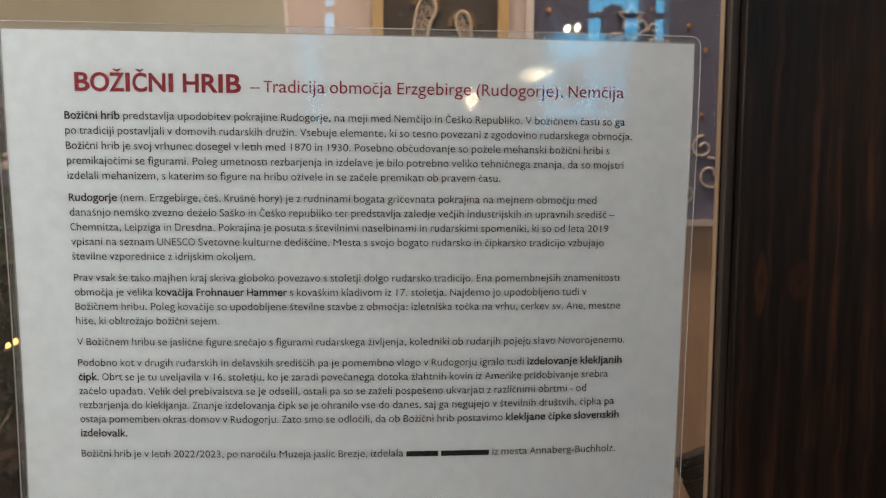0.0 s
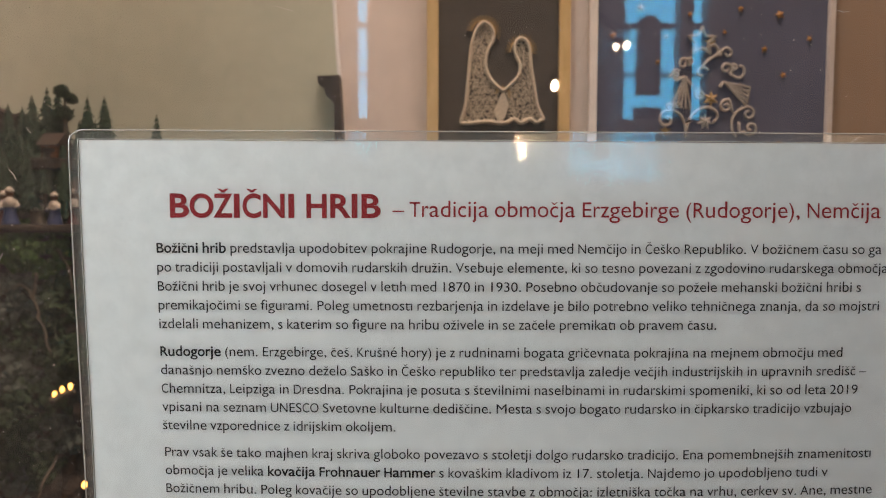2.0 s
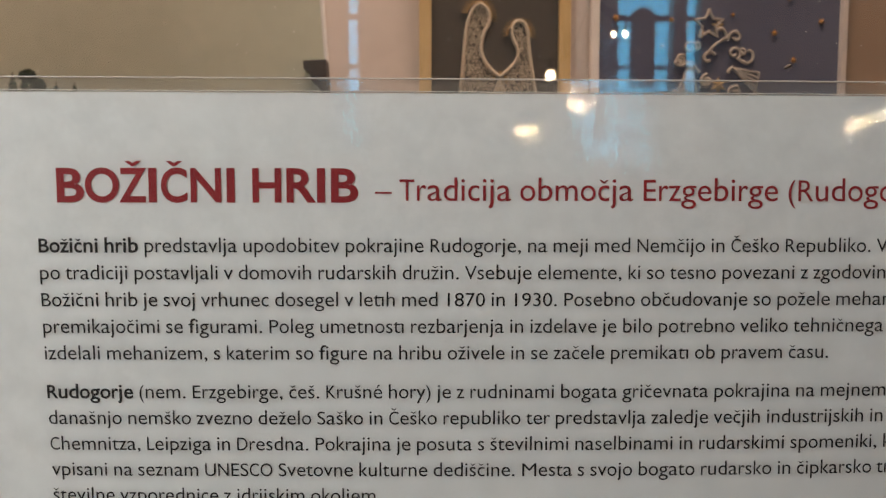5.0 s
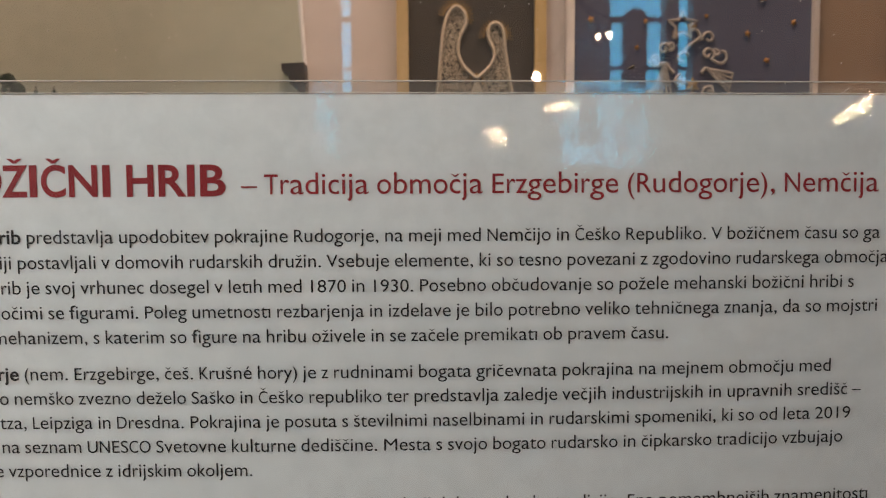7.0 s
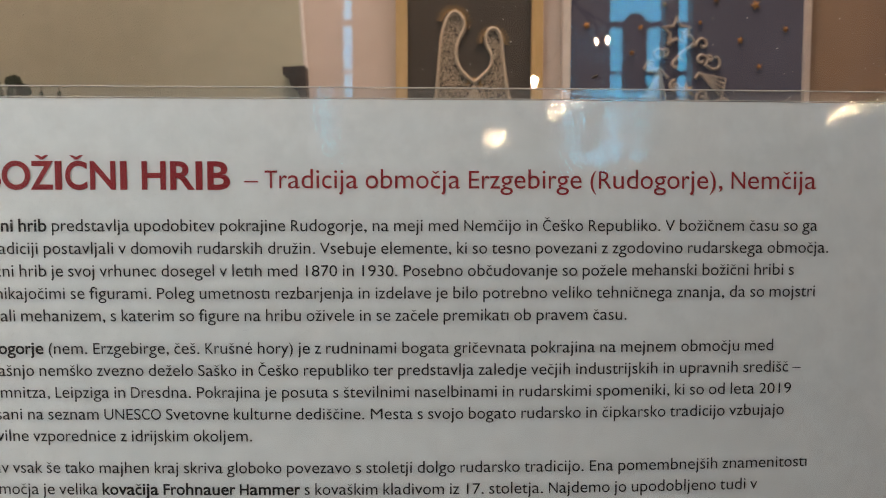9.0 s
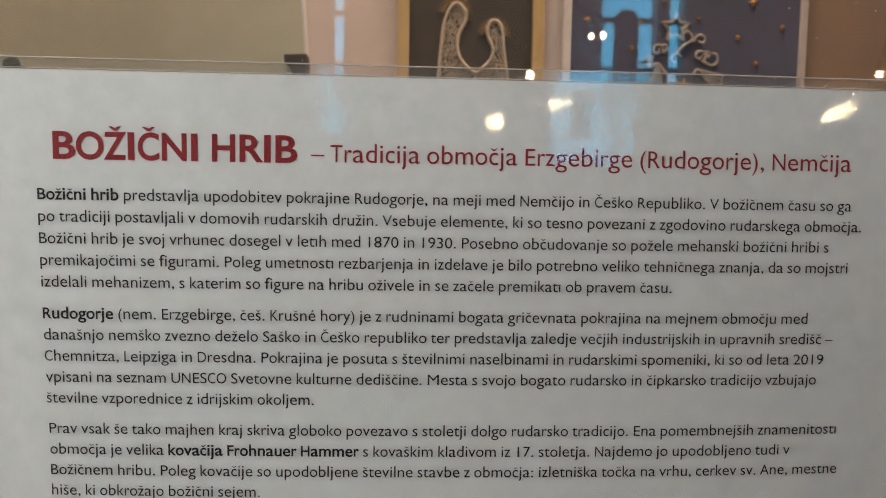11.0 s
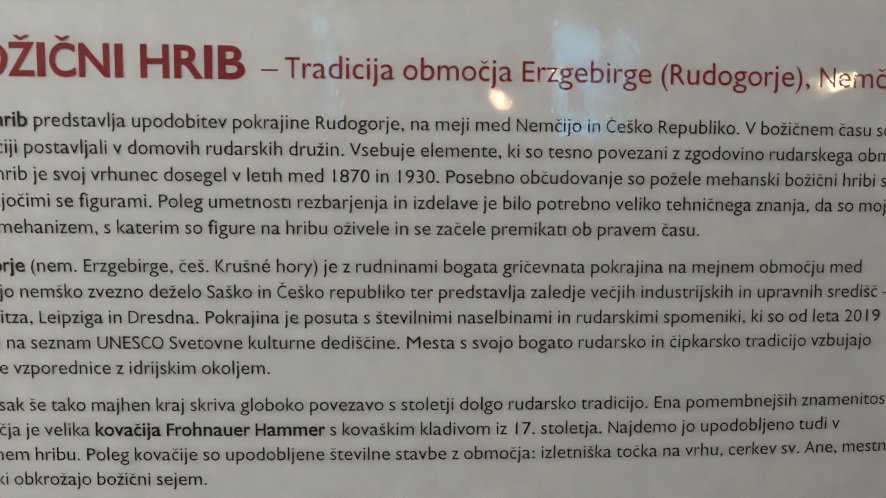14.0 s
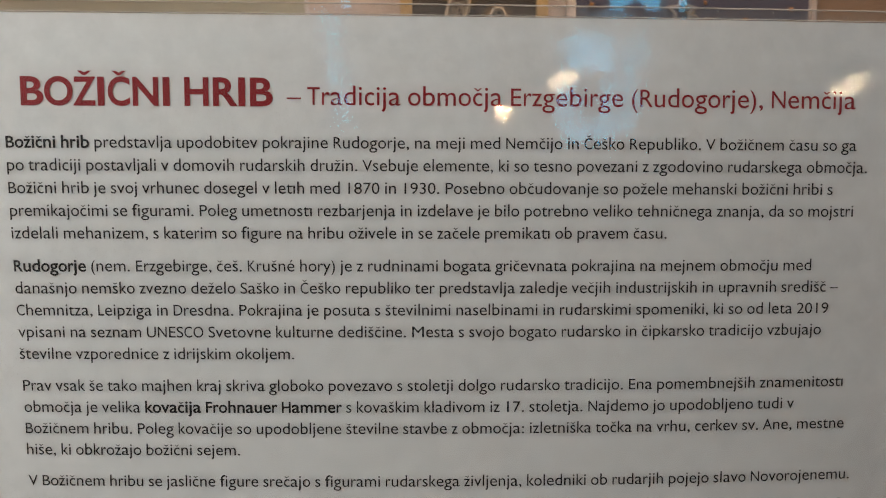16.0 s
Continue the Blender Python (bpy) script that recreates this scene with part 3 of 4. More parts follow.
PT = 0.0254 / 72
print_line("title", [("BOŽIČNI HRIB", 2)], -0.1183, 0.0655, 33 * PT, RED_INK, -0.0484, "dark red bold printed title")
print_line("subtitle", [("– Tradicija območja Erzgebirge (Rudogorje), Nemčija", False)], -0.0445, 0.0657, 22 * PT, RED_INK, 0.1199, "dark red printed subtitle")
PARAGRAPHS = [
    ["*Božični hrib* predstavlja upodobitev pokrajine Rudogorje, na meji med Nemčijo in Češko Republiko. V božičnem času so ga",
     "po tradiciji postavljali v domovih rudarskih družin. Vsebuje elemente, ki so tesno povezani z zgodovino rudarskega območja.",
     "Božični hrib je svoj vrhunec dosegel v letih med 1870 in 1930. Posebno občudovanje so požele mehanski božični hribi s",
     "premikajočimi se figurami. Poleg umetnosti rezbarjenja in izdelave je bilo potrebno veliko tehničnega znanja, da so mojstri",
     "izdelali mehanizem, s katerim so figure na hribu oživele in se začele premikati ob pravem času."],
    ["*Rudogorje* (nem. Erzgebirge, češ. Krušné hory) je z rudninami bogata gričevnata pokrajina na mejnem območju med",
     "današnjo nemško zvezno deželo Saško in Češko republiko ter predstavlja zaledje večjih industrijskih in upravnih središč –",
     "Chemnitza, Leipziga in Dresdna. Pokrajina je posuta s številnimi naselbinami in rudarskimi spomeniki, ki so od leta 2019",
     "vpisani na seznam UNESCO Svetovne kulturne dediščine. Mesta s svojo bogato rudarsko in čipkarsko tradicijo vzbujajo",
     "številne vzporednice z idrijskim okoljem."],
    ["Prav vsak še tako majhen kraj skriva globoko povezavo s stoletji dolgo rudarsko tradicijo. Ena pomembnejših znamenitosti",
     "območja je velika *kovačija Frohnauer Hammer* s kovaškim kladivom iz 17. stoletja. Najdemo jo upodobljeno tudi v",
     "Božičnem hribu. Poleg kovačije so upodobljene številne stavbe z območja: izletniška točka na vrhu, cerkev sv. Ane, mestne",
     "hiše, ki obkrožajo božični sejem."],
    ["V Božičnem hribu se jaslične figure srečajo s figurami rudarskega življenja, koledniki ob rudarjih pojejo slavo Novorojenemu."],
    ["Podobno kot v drugih rudarskih in delavskih središčih pa je pomembno vlogo v Rudogorju igralo tudi *izdelovanje klekljanih*",
     "*čipk*. Obrt se je tu uveljavila v 16. stoletju, ko je zaradi povečanega dotoka žlahtnih kovin iz Amerike pridobivanje srebra",
     "začelo upadati. Velik del prebivalstva se je odselil, ostali pa so se zaželi pospešeno ukvarjati z različnimi obrtmi - od",
     "rezbarjenja do klekljanja. Znanje izdelovanja čipk se je ohranilo vse do danes, saj ga negujejo v številnih društvih, čipka pa",
     "ostaja pomemben okras domov v Rudogorju. Zato smo se odločili, da ob Božični hrib postavimo *klekljane čipke slovenskih*",
     "*izdelovalk.*"],
    ["Božični hrib je v letih 2022/2023, po naročilu Muzeja jaslic Brezje, izdelala *~~~~~~ ~~~~~~~~~* iz mesta Annaberg-Buchholz."],
]
ENDS = {(0, 2): 0.1138, (0, 0): 0.1206, (0, 1): 0.1241, (0, 4): 0.0645, (1, 0): 0.1083, (1, 4): -0.0436, (3, 0): 0.1231, (5, 0): 0.1196}
base = 0.0536
for i, lines in enumerate(PARAGRAPHS):
    for j, line in enumerate(lines):
        runs = [(s, bool(k % 2)) for k, s in enumerate(line.split("*")) if s]
        print_line("text_line", runs, -0.1231 if i < 2 else -0.1227, base, 13.95 * PT, INK, ENDS.get((i, j)))
        base -= 0.00640
    base -= 0.00303
bpy.data.objects.remove(font_ob)
bpy.data.curves.remove(font_curve)


# ---- behind the glass: boards and pictures ----
board = part("tan_panel", box(0.30, 1.4, WALL_Y - 0.012, WALL_Y - 0.0005, 0.0, Z0 + 0.9), TAN)
tagged(board, "tan wooden wall panel behind the blue picture", "panel", kind="structure")


def back(x, z, y=0.0):
    return (x, WALL_Y - y, Z0 + z)


def frame_of(name, owner, x0, x1, z0, z1, width, y0, y1, material, label):
    """Four mitred bars round an opening, as separate parts."""
    o = ((x0 - width, z0 - width), (x1 + width, z0 - width), (x1 + width, z1 + width), (x0 - width, z1 + width))
    n = ((x0, z0), (x1, z0), (x1, z1), (x0, z1))
    for k in range(4):
        a, b, c, d = o[k], o[(k + 1) % 4], n[(k + 1) % 4], n[k]
        bm = bmesh.new()
        low = [bm.verts.new((p[0], WALL_Y - y0, Z0 + p[1])) for p in (a, b, c, d)]
        top = [bm.verts.new((p[0], WALL_Y - yy, Z0 + p[1])) for p, yy in ((a, y1 * 0.8), (b, y1 * 0.8), (c, y1), (d, y1))]
        bm.faces.new(low)
        bm.faces.new(top[::-1])
        for i in range(4):
            bm.faces.new((low[i], top[i], top[(i + 1) % 4], low[(i + 1) % 4]))
        part(name, bm, material, owner, label if k == 0 else "")


def strand(points, y, radius, bm=None, steps=8, close=False):
    pts = smooth_line(points + points[:1] if close else points, steps)
    return tube([(p.x, WALL_Y - y, Z0 + p.y) for p in pts], radius, 6, bm)


# dark picture with the lace mother-and-child silhouette
pic = thing("lace_picture", "gilt-framed dark picture with a cream lace group", "picture")
part("backing", box(-0.038, 0.1905, WALL_Y - 0.012, WALL_Y - 0.0005, Z0 + 0.178, Z0 + 0.532), DARK_CLOTH, pic, "dark brown velvet ground")
frame_of("frame_bar", pic, -0.036, 0.1885, 0.18, 0.53, 0.0215, 0.0005, 0.024, GOLD, "gilt wooden frame bar")
LY = 0.0145
tall = [(0.006, 0.238), (0.016, 0.275), (0.021, 0.33), (0.026, 0.38), (0.036, 0.412), (0.05, 0.424), (0.064, 0.412), (0.066, 0.392), (0.056, 0.372), (0.052, 0.345), (0.06, 0.322), (0.075, 0.306), (0.086, 0.298)]
small = [(0.086, 0.298), (0.1, 0.310), (0.114, 0.326), (0.117, 0.345), (0.109, 0.362), (0.106, 0.38), (0.114, 0.394), (0.127, 0.392), (0.134, 0.376), (0.137, 0.345), (0.143, 0.305), (0.15, 0.27), (0.162, 0.246)]
hem = [(0.162, 0.246), (0.148, 0.24), (0.136, 0.246), (0.12, 0.239), (0.106, 0.246), (0.094, 0.24), (0.078, 0.238), (0.06, 0.241), (0.04, 0.24), (0.022, 0.238), (0.006, 0.238)]
child = [(0.086, 0.298), (0.078, 0.284), (0.07, 0.262), (0.074, 0.246), (0.084, 0.242), (0.092, 0.256), (0.095, 0.276), (0.086, 0.298)]
part("lace_outline", strand(tall, LY, 0.0036), LACE, pic, "cream lace outline", smooth=True)
part("lace_outline", strand(small, LY, 0.0033), LACE, pic, smooth=True)
part("lace_hem", strand(hem, LY, 0.0038), LACE, pic, smooth=True)
bm = bmesh.new()
f = bm.faces.new([bm.verts.new((p.x, WALL_Y - 0.0135, Z0 + p.y)) for p in smooth_line(child, 5)[:-1]])
for g in bmesh.ops.extrude_face_region(bm, geom=[f])["geom"]:
    if isinstance(g, bmesh.types.BMVert):
        g.co.y -= 0.003
part("lace_child", bm, LACE, pic, "dense cream lace oval")


def inside(p, poly):
    hit = False
    for (ax, ay), (bx, by) in zip(poly, poly[1:] + poly[:1]):
        if (ay > p[1]) != (by > p[1]) and p[0] < (bx - ax) * (p[1] - ay) / (by - ay) + ax:
            hit = not hit
    return hit


def lace_net(poly, seed, cell, holes=()):
    """An uneven net of short threads inside an outline."""
    r = random.Random(seed)
    xs, ys = [p[0] for p in poly], [p[1] for p in poly]
    bm = bmesh.new()
    pts = {}
    nx, ny = int((max(xs) - min(xs)) / cell) + 1, int((max(ys) - min(ys)) / cell) + 1
    for i in range(nx):
        for j in range(ny):
            p = (min(xs) + (i + 0.5 * (j % 2)) * cell + r.uniform(-1, 1) * cell * 0.25, min(ys) + j * cell + r.uniform(-1, 1) * cell * 0.25)
            if inside(p, poly) and not any(inside(p, h) for h in holes):
                pts[i, j] = p
    for (i, j), p in pts.items():
        for q in ((i + 1, j), (i, j + 1), (i - 1 + 2 * (j % 2), j + 1)):
            if q in pts and r.random() < 0.8:
                a, b = p, pts[q]
                tube([(a[0], WALL_Y - LY + 0.001, Z0 + a[1]), ((a[0] + b[0]) / 2 + r.uniform(-1, 1) * cell * 0.15, WALL_Y - LY, Z0 + (a[1] + b[1]) / 2), (b[0], WALL_Y - LY + 0.001, Z0 + b[1])], 0.0008, 4, bm)
    return bm


robe = [tuple(p) for p in smooth_line(tall, 4)] + [(0.086, 0.298), (0.07, 0.262), (0.074, 0.243)]
robe2 = [tuple(p) for p in smooth_line(small, 4)] + [(0.12, 0.242), (0.092, 0.246), (0.096, 0.276)]
part("lace_net", lace_net(robe, 1, 0.0062), LACE, pic, "open lace ground")
part("lace_net", lace_net(robe2, 2, 0.0062), LACE, pic, "open lace ground")
for cx, cz, r0, n in ((0.048, 0.405, 0.03, 18), (0.119, 0.372, 0.028, 17), (0.085, 0.292, 0.016, 8)):
    a0, a1 = (-20, 170) if cx < 0.1 else (-10, 185)
    rays = bmesh.new()
    for k in range(n):
        a = radians(a0 + (a1 - a0) * k / (n - 1))
        d = Vector((math.cos(a), math.sin(a)))
        tube([(cx + d.x * r0 * 0.72, WALL_Y - LY, Z0 + cz + d.y * r0 * 0.72), (cx + d.x * r0 * 1.08, WALL_Y - LY, Z0 + cz + d.y * r0 * 1.08)], 0.0012, 5, rays, 0.5)
    ring = [(cx + r0 * 0.74 * math.cos(radians(a0 + (a1 - a0) * k / 12)), cz + r0 * 0.74 * math.sin(radians(a0 + (a1 - a0) * k / 12))) for k in range(13)]
    strand(ring, LY, 0.0014, rays, 2)
    part("lace_halo", rays, GOLD_THREAD, pic, "gold thread halo rays")
glass_sheet("picture_glass", -0.0362, 0.1887, WALL_Y - 0.0205, WALL_Y - 0.0190, Z0 + 0.1798, Z0 + 0.5302, pic, PICTURE_GLASS)

# blue picture with lace tree, scrolls and stars
blue = thing("blue_lace_picture", "large navy picture with a white lace tree and gold stars", "picture")
part("backing", box(0.255, 0.686, WALL_Y - 0.022, WALL_Y - 0.0125, Z0 - 0.012, Z0 + 0.64), NAVY, blue, "navy blue cloth ground")
frame_of("frame_bar", blue, 0.257, 0.684, -0.01, 0.638, 0.013, 0.0125, 0.032, WHITE_FRAME, "thin pale frame bar")
BY = 0.0245


def scroll(cx, cz, r, start, turns, way=1, tail=None, n=22):
    """A spiral of lace braid, from the outside in."""
    pts = [] if tail is None else [tail]
    for k in range(n + 1):
        s = k / n
        a = radians(start) + way * s * turns * 2 * math.pi
        q = r * (1 - 0.78 * s)
        pts.append((cx + q * math.cos(a), cz + q * math.sin(a)))
    return pts


def star_points(cx, cz, r, n=5, turn=90, inner=0.45):
    return [(cx + (r if k % 2 == 0 else r * inner) * math.cos(radians(turn + 180 * k / n)), cz + (r if k % 2 == 0 else r * inner) * math.sin(radians(turn + 180 * k / n))) for k in range(2 * n)]


def star_mesh(cx, cz, r, y=BY, bm=None, n=5, turn=90):
    bm = bm or bmesh.new()
    rim = [bm.verts.new((x, WALL_Y - y + 0.002, Z0 + z)) for x, z in star_points(cx, cz, r, n, turn)]
    top, low = bm.verts.new((cx, WALL_Y - y - 0.002, Z0 + cz)), bm.verts.new((cx, WALL_Y - y + 0.0021, Z0 + cz))
    for k in range(2 * n):
        bm.faces.new((rim[k], rim[(k + 1) % (2 * n)], top))
        bm.faces.new((rim[(k + 1) % (2 * n)], rim[k], low))
    return bm


for k, (x, z, r) in enumerate(((0.338, 0.448, 0.010), (0.288, 0.399, 0.008), (0.429, 0.437, 0.006), (0.5225, 0.447, 0.007), (0.595, 0.437, 0.010), (0.6516, 0.394, 0.007), (0.5686, 0.374, 0.007), (0.6047, 0.327, 0.007),
                               (0.386, 0.396, 0.006), (0.371, 0.350, 0.006), (0.4945, 0.405, 0.005), (0.652, 0.155, 0.007), (0.60, 0.20, 0.007), (0.33, 0.20, 0.008), (0.33, 0.52, 0.009), (0.46, 0.53, 0.008), (0.61, 0.52, 0.009))):
    part("star", star_mesh(x, z, r, turn=90 + 23 * k), STAR, blue)
part("tree_star", strand(star_points(0.4515, 0.388, 0.027), BY, 0.0026, steps=2, close=True), WHITE_THREAD, blue, "lace star outline")
part("tree_star", star_mesh(0.468, 0.386, 0.012), GOLD_THREAD, blue, "gold thread star")
part("tree_star", star_mesh(0.440, 0.372, 0.009, turn=60), GOLD_THREAD, blue)
braids = [
    [(0.450, 0.337), (0.4625, 0.352), (0.478, 0.362)] + scroll(0.499, 0.366, 0.012, 190, 1.0, -1),
    scroll(0.4526, 0.329, 0.013, 30, 0.75, 1), [(0.462, 0.375), (0.474, 0.382), (0.483, 0.370), (0.476, 0.360)],
    scroll(0.4186, 0.347, 0.011, 0, 1.15, 1), scroll(0.430, 0.352, 0.008, 250, 0.9, 1), scroll(0.4045, 0.327, 0.009, 40, 1.3, 1), scroll(0.400, 0.320, 0.007, 180, 1.0, -1),
    scroll(0.4505, 0.290, 0.012, 90, 1.0, 1), scroll(0.4505, 0.290, 0.006, 0, 1.0, 1),
    scroll(0.4974, 0.338, 0.012, 300, 1.2, 1), scroll(0.512, 0.340, 0.006, 120, 1.0, -1), [(0.507, 0.327), (0.521, 0.321), (0.531, 0.329), (0.529, 0.341), (0.522, 0.343)],
    [(0.4249, 0.212), (0.424, 0.232), (0.417, 0.250), (0.404, 0.260)] + scroll(0.390, 0.244, 0.0165, 70, 1.15, 1),
    scroll(0.394, 0.267, 0.008, 300, 1.1, 1), scroll(0.408, 0.270, 0.006, 0, 1.0, 1),
    [(0.426, 0.222), (0.4325, 0.245), (0.446, 0.261), (0.464, 0.267), (0.480, 0.261), (0.484, 0.248), (0.476, 0.240)],
    scroll(0.4994, 0.269, 0.0125, 60, 1.2, 1, (0.512, 0.258)),
    [(0.520, 0.212), (0.512, 0.224), (0.511, 0.244), (0.521, 0.260)] + scroll(0.541, 0.256, 0.013, 130, 1.2, -1),
    [(0.524, 0.240), (0.526, 0.222)] + scroll(0.546, 0.229, 0.014, 210, 1.2, 1),
    scroll(0.47, 0.165, 0.035, 170, 1.1, -1), scroll(0.40, 0.165, 0.03, 120, 1.2, 1), scroll(0.545, 0.165, 0.03, 60, 1.2, -1), scroll(0.43, 0.10, 0.03, 20, 1.2, 1), scroll(0.52, 0.10, 0.03, 160, 1.2, -1),
    scroll(0.605, 0.135, 0.024, 90, 1.2, 1), scroll(0.622, 0.080, 0.036, 100, 1.3, -1), scroll(0.57, 0.045, 0.032, 90, 1.2, 1),
]
for b in braids:
    part("lace_scroll", strand(b, BY, 0.0026, steps=3), WHITE_THREAD, blue, smooth=True)


def angel(skirt, top, collar):
    """A small openwork angel: the skirt's outline, its pleats and the sleeves."""
    (ax, az), (bx, bz) = skirt
    bm = strand([top, (ax, az), (bx, bz), top], BY, 0.0025, steps=1)
    for k in range(1, 4):
        e = k / 4
        strand([top, (ax + (bx - ax) * e, az + (bz - az) * e)], BY, 0.0021, bm, 2)
    strand([collar, ((collar[0] + top[0]) / 2, collar[1] + 0.008), top, (top[0] * 2 - collar[0], top[1] - 0.006)], BY, 0.0030, bm, 3)
    return bm


part("lace_angel", angel(((0.397, 0.268), (0.434, 0.264)), (0.421, 0.322), (0.437, 0.305)), WHITE_THREAD, blue, "small openwork lace angel")
part("lace_angel", angel(((0.543, 0.304), (0.537, 0.270)), (0.497, 0.312), (0.487, 0.304)), WHITE_THREAD, blue, "small openwork lace angel")
part("lace_rose", star_mesh(0.4715, 0.283, 0.016, n=6), GOLD_THREAD, blue, "gold thread flower")
part("lace_rose", star_mesh(0.4615, 0.241, 0.017, n=7), WHITE_THREAD, blue, "cream thread flower")
part("lace_rose", star_mesh(0.428, 0.234, 0.007, n=5), STAR, blue)
part("lace_rose", star_mesh(0.388, 0.222, 0.012, n=6), GOLD_THREAD, blue)
glass_sheet("picture_glass", 0.2572, 0.6838, WALL_Y - 0.0300, WALL_Y - 0.0285, Z0 - 0.0098, Z0 + 0.6378, blue, PICTURE_GLASS)

# beige backdrop of the hill, with its pale cut edge
drop = thing("backdrop_board", "beige backdrop board behind the carved hill", "backdrop board")
bm = bmesh.new()
low = [bm.verts.new(p) for p in (back(-1.49, -0.85, 0.012), back(-0.150, -0.85, 0.012), back(-0.2404, 0.56, 0.012), back(-1.49, 0.56, 0.012))]
top = [bm.verts.new(v.co + Vector((0, 0.0115, 0))) for v in low]
bm.faces.new(low)
bm.faces.new(top[::-1])
for i in range(4):
    bm.faces.new((low[i], top[i], top[(i + 1) % 4], low[(i + 1) % 4]))
part("board", bm, BACKDROP, drop)
part("edge_strip", tube([back(-0.147, -0.85, 0.008), back(-0.2374, 0.56, 0.008)], 0.0042, 8), PAPER, drop, "pale edge strip")

bracket = thing("carved_bracket", "dark carved wooden bracket on the backdrop edge", "bracket")
bm = bmesh.new()
prof = [(-0.2565, 0.3185), (-0.217, 0.3205), (-0.2085, 0.15), (-0.2245, 0.15), (-0.2268, 0.268), (-0.233, 0.277), (-0.241, 0.283), (-0.246, 0.300), (-0.2555, 0.305)]
f = bm.faces.new([bm.verts.new(back(x, z, 0.0125)) for x, z in prof])
for g in bmesh.ops.extrude_face_region(bm, geom=[f])["geom"]:
    if isinstance(g, bmesh.types.BMVert):
        g.co.y -= 0.03
part("shelf_bracket", bm, DARK_WOOD, bracket)

# ---- the carved hill ----
rnd = random.Random(11)


def hill_y(x, z):
    """Front of the hill at a height."""
    s = (0.2 - z) / 1.0
    y = 0.93 - 0.12 * max(0.0, s) ** 0.8
    n = noise.noise(Vector((x * 7, z * 7, 1.3))) * 0.05 + noise.noise(Vector((x * 22, z * 22, 4.0))) * 0.022 + noise.noise(Vector((x * 60, z * 60, 9.0))) * 0.008
    return min(0.955, y + n - 0.07 * min(1.0, max(0.0, (0.045 - z) / 0.03)))


hill = thing("carved_hill", "dark craggy model hill of bark and moss in the case", "model hill")
bm = bmesh.new()
NX, NZ = 110, 150
rows_of = []
for j in range(NZ + 1):
    row = []
    for i in range(NX + 1):
        x = -1.35 + 1.0 * i / NX
        ridge = 0.165 + 0.08 * min(1, max(0, (-0.752 - x) / 0.03)) + 0.03 * noise.noise(Vector((x * 9, 0, 2))) + 0.02 * noise.noise(Vector((x * 30, 0, 5))) - 0.35 * max(0, (x + 0.50)) / 0.15
        z = -0.852 + (ridge + 0.852) * j / NZ
        row.append(bm.verts.new((x, hill_y(x, z), Z0 + z)))
    rows_of.append(row)
for a, b in zip(rows_of, rows_of[1:]):
    for i in range(NX):
        bm.faces.new((a[i], a[i + 1], b[i + 1], b[i]))
backrow = [[bm.verts.new((v.co.x, 0.965, v.co.z)) for v in row] for row in (rows_of[-1], rows_of[0])]
for i in range(NX):
    bm.faces.new((rows_of[-1][i], rows_of[-1][i + 1], backrow[0][i + 1], backrow[0][i]))
    bm.faces.new((backrow[0][i], backrow[0][i + 1], backrow[1][i + 1], backrow[1][i]))
    bm.faces.new((backrow[1][i], backrow[1][i + 1], rows_of[0][i + 1], rows_of[0][i]))
part("crag", bm, ROCK, hill, smooth=False)


def clump(name, x, z, r, material, n, seed, label):
    """A heap of many small ragged tufts on the hill's front."""
    q = random.Random(seed)
    bm = bmesh.new()
    for _ in range(n):
        a, d = q.uniform(0, 6.283), r * math.sqrt(q.random())
        px, pz = x + d * math.cos(a) * 1.2, z + d * math.sin(a)
        py = hill_y(px, pz) - q.uniform(0.0, r * 0.55) * (1 - (d / r) ** 2)
        s = q.uniform(0.004, 0.011)
        m = Matrix.Translation((px, py, Z0 + pz)) @ Euler((q.uniform(0, 6), q.uniform(0, 6), q.uniform(0, 6))).to_matrix().to_4x4() @ Matrix.Diagonal((s, s * q.uniform(0.4, 1), s * q.uniform(0.2, 0.7), 1))
        bmesh.ops.create_icosphere(bm, subdivisions=1, radius=1, matrix=m)
    for v in bm.verts:
        v.co += Vector((q.uniform(-1, 1), q.uniform(-1, 1), q.uniform(-1, 1))) * 0.0016
    part(name, bm, material, hill, label)


clump("moss_tuft", -0.70, 0.005, 0.045, MOSS, 260, 1, "bright green moss tuft")
clump("moss_tuft", -0.745, 0.02, 0.035, MOSS, 120, 2, "bright green moss tuft")
clump("lichen_tuft", -0.725, -0.075, 0.045, LICHEN, 220, 3, "grey-green lichen tuft")
clump("lichen_tuft", -0.745, -0.19, 0.05, LICHEN, 220, 4, "grey-green lichen tuft")
clump("lichen_tuft", -0.655, -0.30, 0.035, LICHEN, 110, 5, "grey-green lichen tuft")
clump("lichen_tuft", -0.76, -0.38, 0.05, LICHEN, 160, 6, "grey-green lichen tuft")

for k, (x, z, r) in enumerate(((-0.70, -0.135, 0.05), (-0.655, -0.075, 0.04), (-0.755, -0.28, 0.055), (-0.69, -0.24, 0.05), (-0.675, 0.10, 0.035), (-0.75, 0.115, 0.045), (-0.71, -0.34, 0.05), (-0.64, -0.17, 0.035))):
    clump("dark_moss_tuft", x, z, r, DARK_MOSS, 230, 40 + k, "dark green moss tuft")

